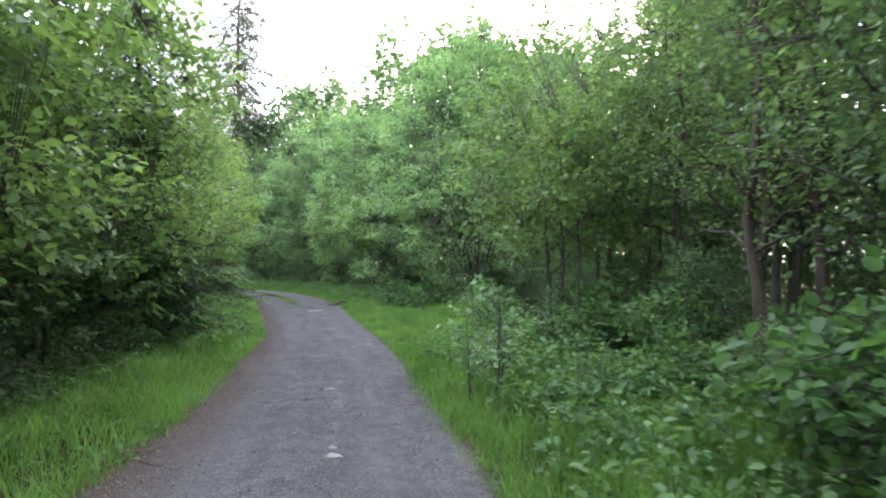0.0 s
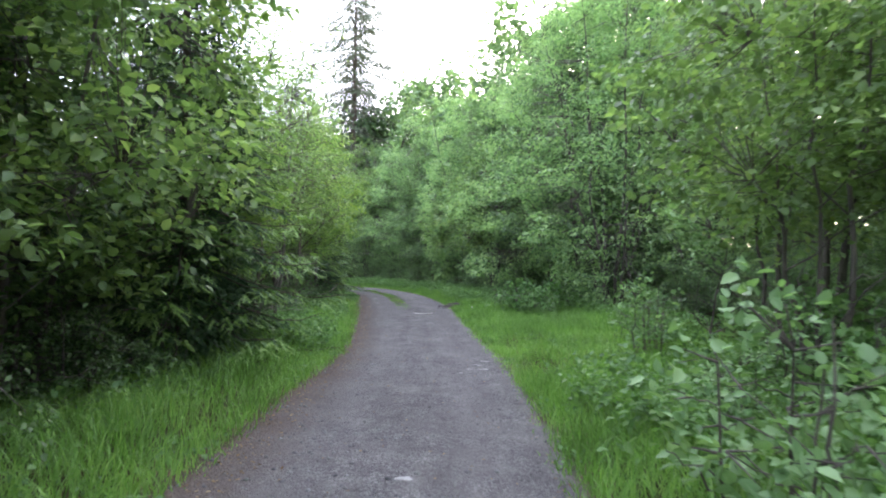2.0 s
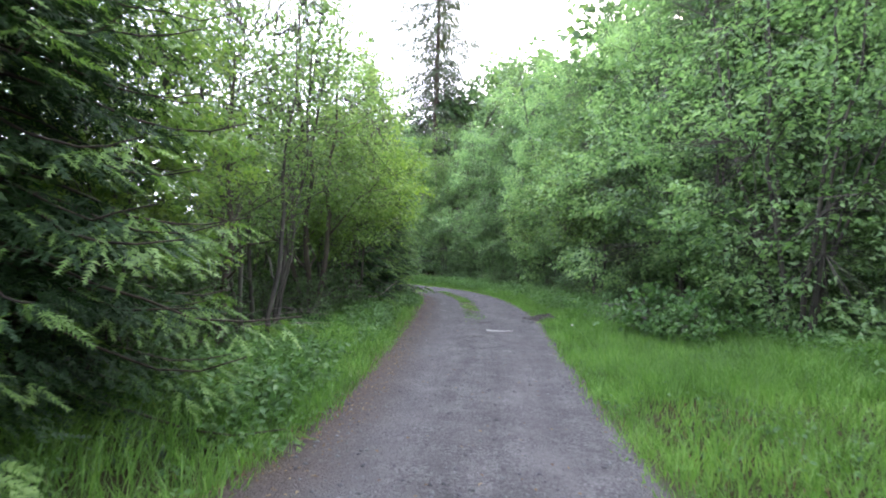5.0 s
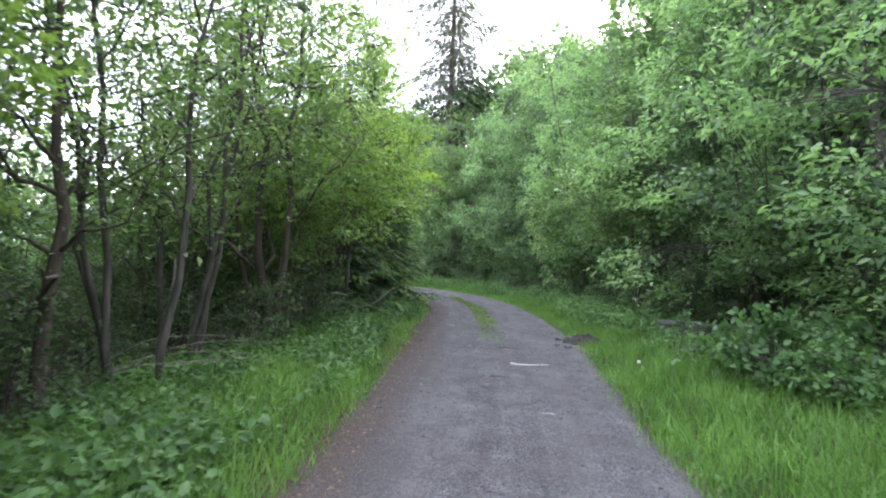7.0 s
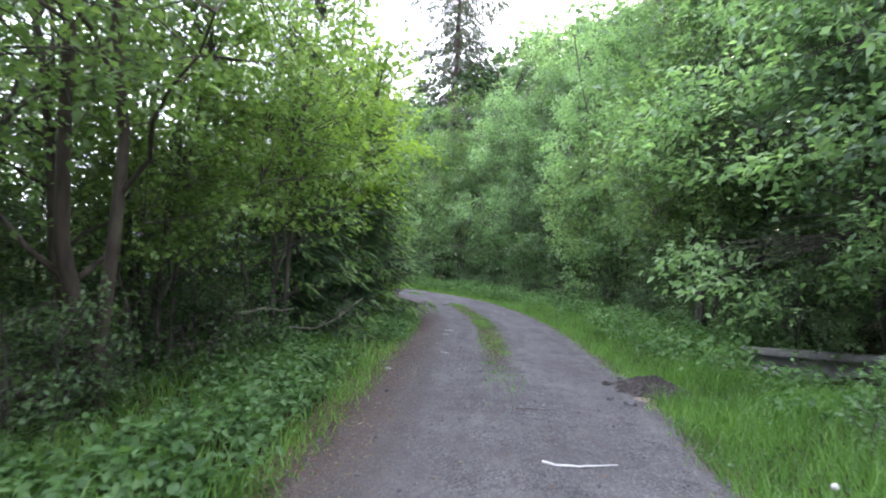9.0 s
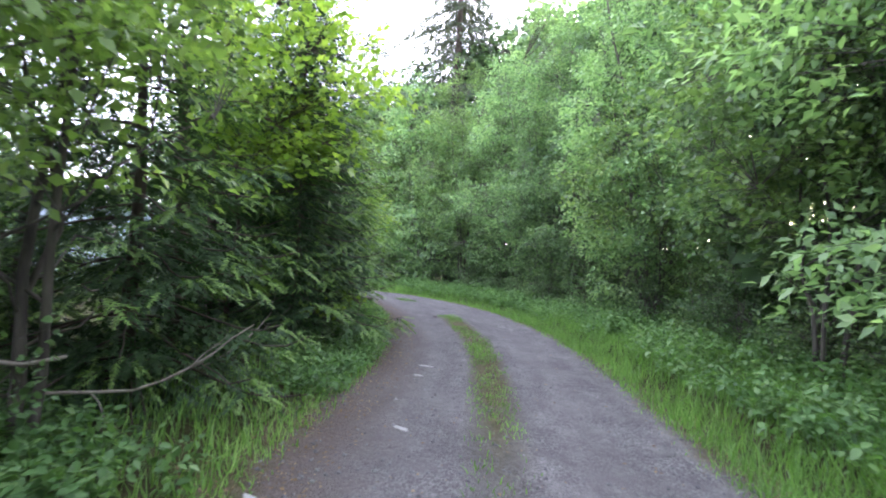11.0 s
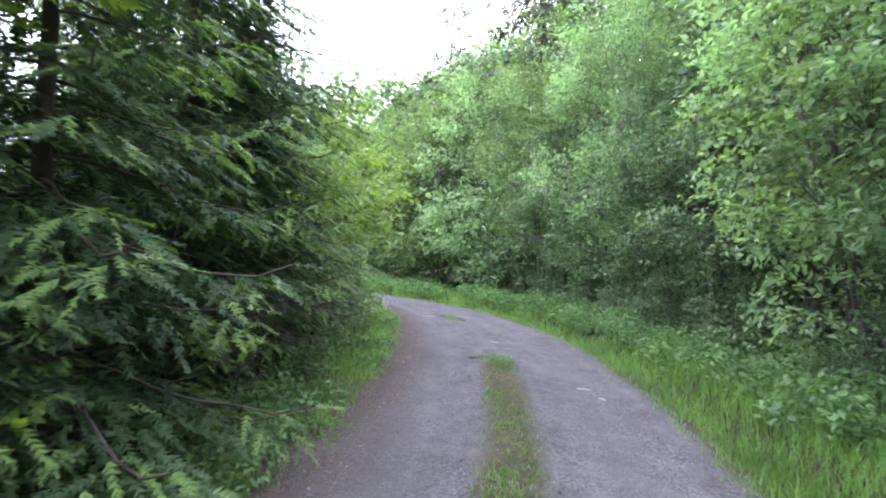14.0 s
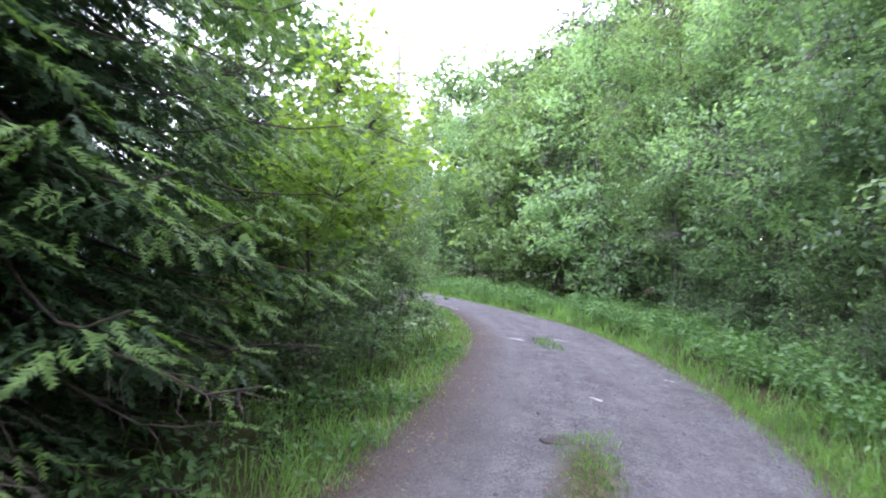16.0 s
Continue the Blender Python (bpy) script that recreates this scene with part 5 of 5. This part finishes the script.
for x, y, turn, s in [(2.6, 3.9, 70, 0.75), (2.1, 4.9, 160, 0.55), (2.4, 5.8, 250, 0.6), (2.8, 6.6, 20, 0.85), (2.0, 7.6, 110, 0.8), (3.2, 4.8, 200, 0.85), (2.6, 8.3, 300, 0.95), (2.2, 9.4, 60, 0.85)]:
    put(broad, x, y, turn, s)
raspberry = settle(broadleaf("raspberry_bush", "low bush with bright green toothed leaves", "bush", 75, 0.95, 0.65, 0.1, 6, 110, 11, 0.095, 0.72, M_HERB, lean=0.35, stem_r=0.007, shell=0.3, clump_r=0.11, group="raspberry bushes"), -1.3, 16.9)
for x, y, turn, s in [(-0.6, 17.2, 70, 0.95), (-0.9, 16.2, 160, 0.75), (-4.55, 29.6, 40, 0.8), (-3.2, 27.4, 100, 0.8)]:
    put(raspberry, x, y, turn, s)
seedling = settle(broadleaf("maple_seedling", "small maple with a rosette of bright leaves", "maple seedling", 76, 0.95, 0.28, 0.6, 1, 16, 3, 0.085, 1, M_MAPLE, stem_r=0.006, shell=0.2, clump_r=0.07, lobed=True, group="maple seedlings"), -9.2, 24.2)
put(seedling, -8.6, 22.6, 100, 0.8)
leaning = settle(broadleaf("hazel_tree", "hazel with broad bright leaves hanging over the verge", "tree", 74, 5.6, 1.7, 1.6, 3, 300, 14, 0.10, 0.72, M_BIRCH, oval=True, lean=0.15, stem_r=0.035, shell=0.25, top=0.6, clump_r=0.2, group="hazels", shift=(-0.6, -0.3)), -3.0, 24.6)
put(leaning, 1.9, 8.8, 0, 0.9)
put(leaning, 2.2, 10.8, 90, 0.85)
put(leaning, 3.4, 9.4, 30, 0.9)
put(leaning, -5.3, 29.4, 15, 0.9)


def fern(seed):
    rng = np.random.default_rng(seed)
    root = tagged(new("fern"), "light green fern with feathered arching fronds", "fern", "ferns")
    for i in range(8):
        a = i * 0.785 + rng.uniform(-0.2, 0.2)
        h = np.array([math.cos(a), math.sin(a), 0])
        L = rng.uniform(0.4, 0.6)
        s = np.linspace(0.03, 1, 22)
        pts = h[None] * (L * s * 0.85)[:, None] + np.array([0, 0, 1.0])[None] * (L * (0.95 * s - 0.75 * s ** 2.2))[:, None]
        side = np.array([-h[1], h[0], 0])
        P, D = [], []
        for k in range(3, 22):
            for sg in (-1, 1):
                P.append(pts[k])
                D.append(sg * side * 1.6 + h * 0.5)
        P, D = np.array(P), np.array(D)
        w = 0.16 * np.sin(np.repeat(s[3:], 2) * 2.9) + 0.02
        ax = unit(D)
        nor = np.array([[0, 0, 1.0]])
        sd = np.cross(ax, nor)
        v = np.stack([P, P + ax * (w * 0.5)[:, None] + sd * 0.013, P + ax * w[:, None], P + ax * (w * 0.5)[:, None] - sd * 0.013], 1).reshape(-1, 3)
        k = np.arange(len(P))[:, None] * 4
        f = np.stack([k + np.array([[0, 1, 2]]), k + np.array([[0, 2, 3]])], 1).reshape(-1, 3)
        link_mesh("frond", v, f, M_HERB, root)
    return root


fern_a = settle(fern(81), 2.0, 6.9)
for x, y, turn, s in [(2.5, 7.6, 40, 0.9), (2.7, 8.6, 100, 1.0), (1.6, 6.0, 200, 0.75), (3.0, 10.4, 300, 0.95)]:
    put(fern_a, x, y, turn, s)


def dandelion(x, y):
    root = tagged(new("dandelion"), "white dandelion seed head in the grass", "flower")
    root.matrix_basis = pose(x, y, gz(x, y))
    t = Tubes()
    t.add([(0, 0, -0.02), (0.01, 0, 0.14), (0.015, 0.01, 0.27)], [0.003, 0.0025, 0.002], 5)
    t.out("stalk", M_HERB, root)
    bm = bmesh.new()
    bmesh.ops.create_icosphere(bm, subdivisions=2, radius=0.017, matrix=Matrix.Translation((0.015, 0.01, 0.285)))
    for v in bm.verts:
        v.co += (v.co - Vector((0.015, 0.01, 0.285))) * random.uniform(-0.15, 0.25)
    part("seed_head", bm, M_WHITE, root)


dandelion(-2.6, 16.9)


def umbels():
    """Small white flower heads at the foot of the outer trees."""
    rng = np.random.default_rng(91)
    P = []
    for v in rng.uniform(38, 52, 70):
        x, y = beside(v, rng.uniform(3.0, 4.4))
        c = np.array([x, y, gz(x, y) + rng.uniform(0.5, 0.85)])
        P.append(c + rng.normal(0, 0.05, (16, 3)) * np.array([1, 1, 0.25]))
    P = np.concatenate(P)
    d = np.repeat(np.array([[0.3, 0.2, 0.1]]), len(P), 0)
    v, f = leaves(rng, P, d, 0.03, 0.9, 0, 2.0)
    tagged(link_mesh("white_flower_heads", v, f, M_WHITE), "small white flower heads among tall grass", "flowers", kind="stuff")


umbels()


# ---------------------------------------------------------------- pole and far single trees
def utility_pole(x, y, h):
    root = tagged(new("utility_pole"), "weathered grey wooden utility pole above the trees", "utility pole")
    root.matrix_basis = pose(x, y, ground_z(x, y), 0, -2.5, 48)
    t = Tubes()
    t.add([(0, 0, -0.5), (0, 0, h * 0.5), (0, 0, h)], [0.14, 0.125, 0.105], 14)
    t.out("pole", M_POLE, root)
    t = Tubes()
    t.add([(-2.0, 0.05, -0.5), (-1.0, 0.03, h * 0.4), (-0.1, 0.0, h * 0.78)], [0.12, 0.11, 0.10], 12)
    t.out("strut", M_POLE, root)
    bm = bmesh.new()
    box(bm, -0.12, 0.5, -0.16, -0.10, h - 1.15, h - 1.05, 0.01)
    part("bracket", bm, M_POLE, root)
    for k, zz in enumerate((h - 0.35, h - 1.0)):
        bm = bmesh.new()
        bmesh.ops.create_cone(bm, cap_ends=True, segments=12, radius1=0.05, radius2=0.03, depth=0.12, matrix=Matrix.Translation((0.16 if k == 0 else 0.42, -0.13, zz)))
        part("insulator", bm, M_STONE, root)


def shed(x, y, turn):
    """A pale boarded shed, seen only in glimpses between the spruces."""
    root = tagged(new("shed"), "pale blue-grey boarded shed glimpsed between the spruces", "shed")
    root.matrix_basis = pose(x, y, ground_z(x, y), 0, 0, turn)
    def piece(name, mat, parent, dims, label="", edge=0.006):
        bm = bmesh.new()
        box(bm, *dims, edge)
        return part(name, bm, mat, parent, label)
    for k in range(15):
        z = 0.1 + 0.16 * k
        piece("board", M_PAINT, root, (-2.6, 2.6, -0.03 - 0.004 * (k % 2), 0.0, z, z + 0.155))
    for name, dims in (("side_wall", (-2.6, -2.52, 0.002, 3.2, 0, 2.5)), ("side_wall", (2.52, 2.6, 0.002, 3.2, 0, 2.5)), ("back_wall", (-2.515, 2.515, 3.1, 3.2, 0, 2.5)), ("front_frame", (-2.515, 2.515, 0.002, 0.06, 0, 2.5))):
        piece(name, M_PAINT, root, dims)
    piece("roof", M_CONCRETE, root, (-2.9, 2.9, -0.4, 3.5, 2.505, 2.62), "flat grey roof")
    window = piece("window", M_WHITE, root, (-1.4, -0.4, -0.075, -0.036, 1.0, 1.9), "white painted window frame")
    piece("pane", M_STONE, window, (-1.32, -0.48, -0.082, -0.077, 1.08, 1.82), "dark glass", 0.002)
    piece("door", M_WHITE, root, (0.7, 1.6, -0.075, -0.036, 0.1, 2.1), "white boarded door")


M_PAINT = stone_material("weathered_pale_blue_paint", (0.42, 0.5, 0.62), (0.6, 0.67, 0.76), 6.0)
shed(-21.8, 29.6, 57)
utility_pole(-24.6, 38.5, 9.4)
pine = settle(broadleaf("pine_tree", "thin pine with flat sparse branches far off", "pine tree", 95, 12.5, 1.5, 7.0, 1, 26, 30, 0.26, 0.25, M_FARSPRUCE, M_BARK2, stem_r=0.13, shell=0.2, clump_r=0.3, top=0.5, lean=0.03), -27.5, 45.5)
put(alder_b, -24.6, 44.5, 40, 0.62, 2.0)
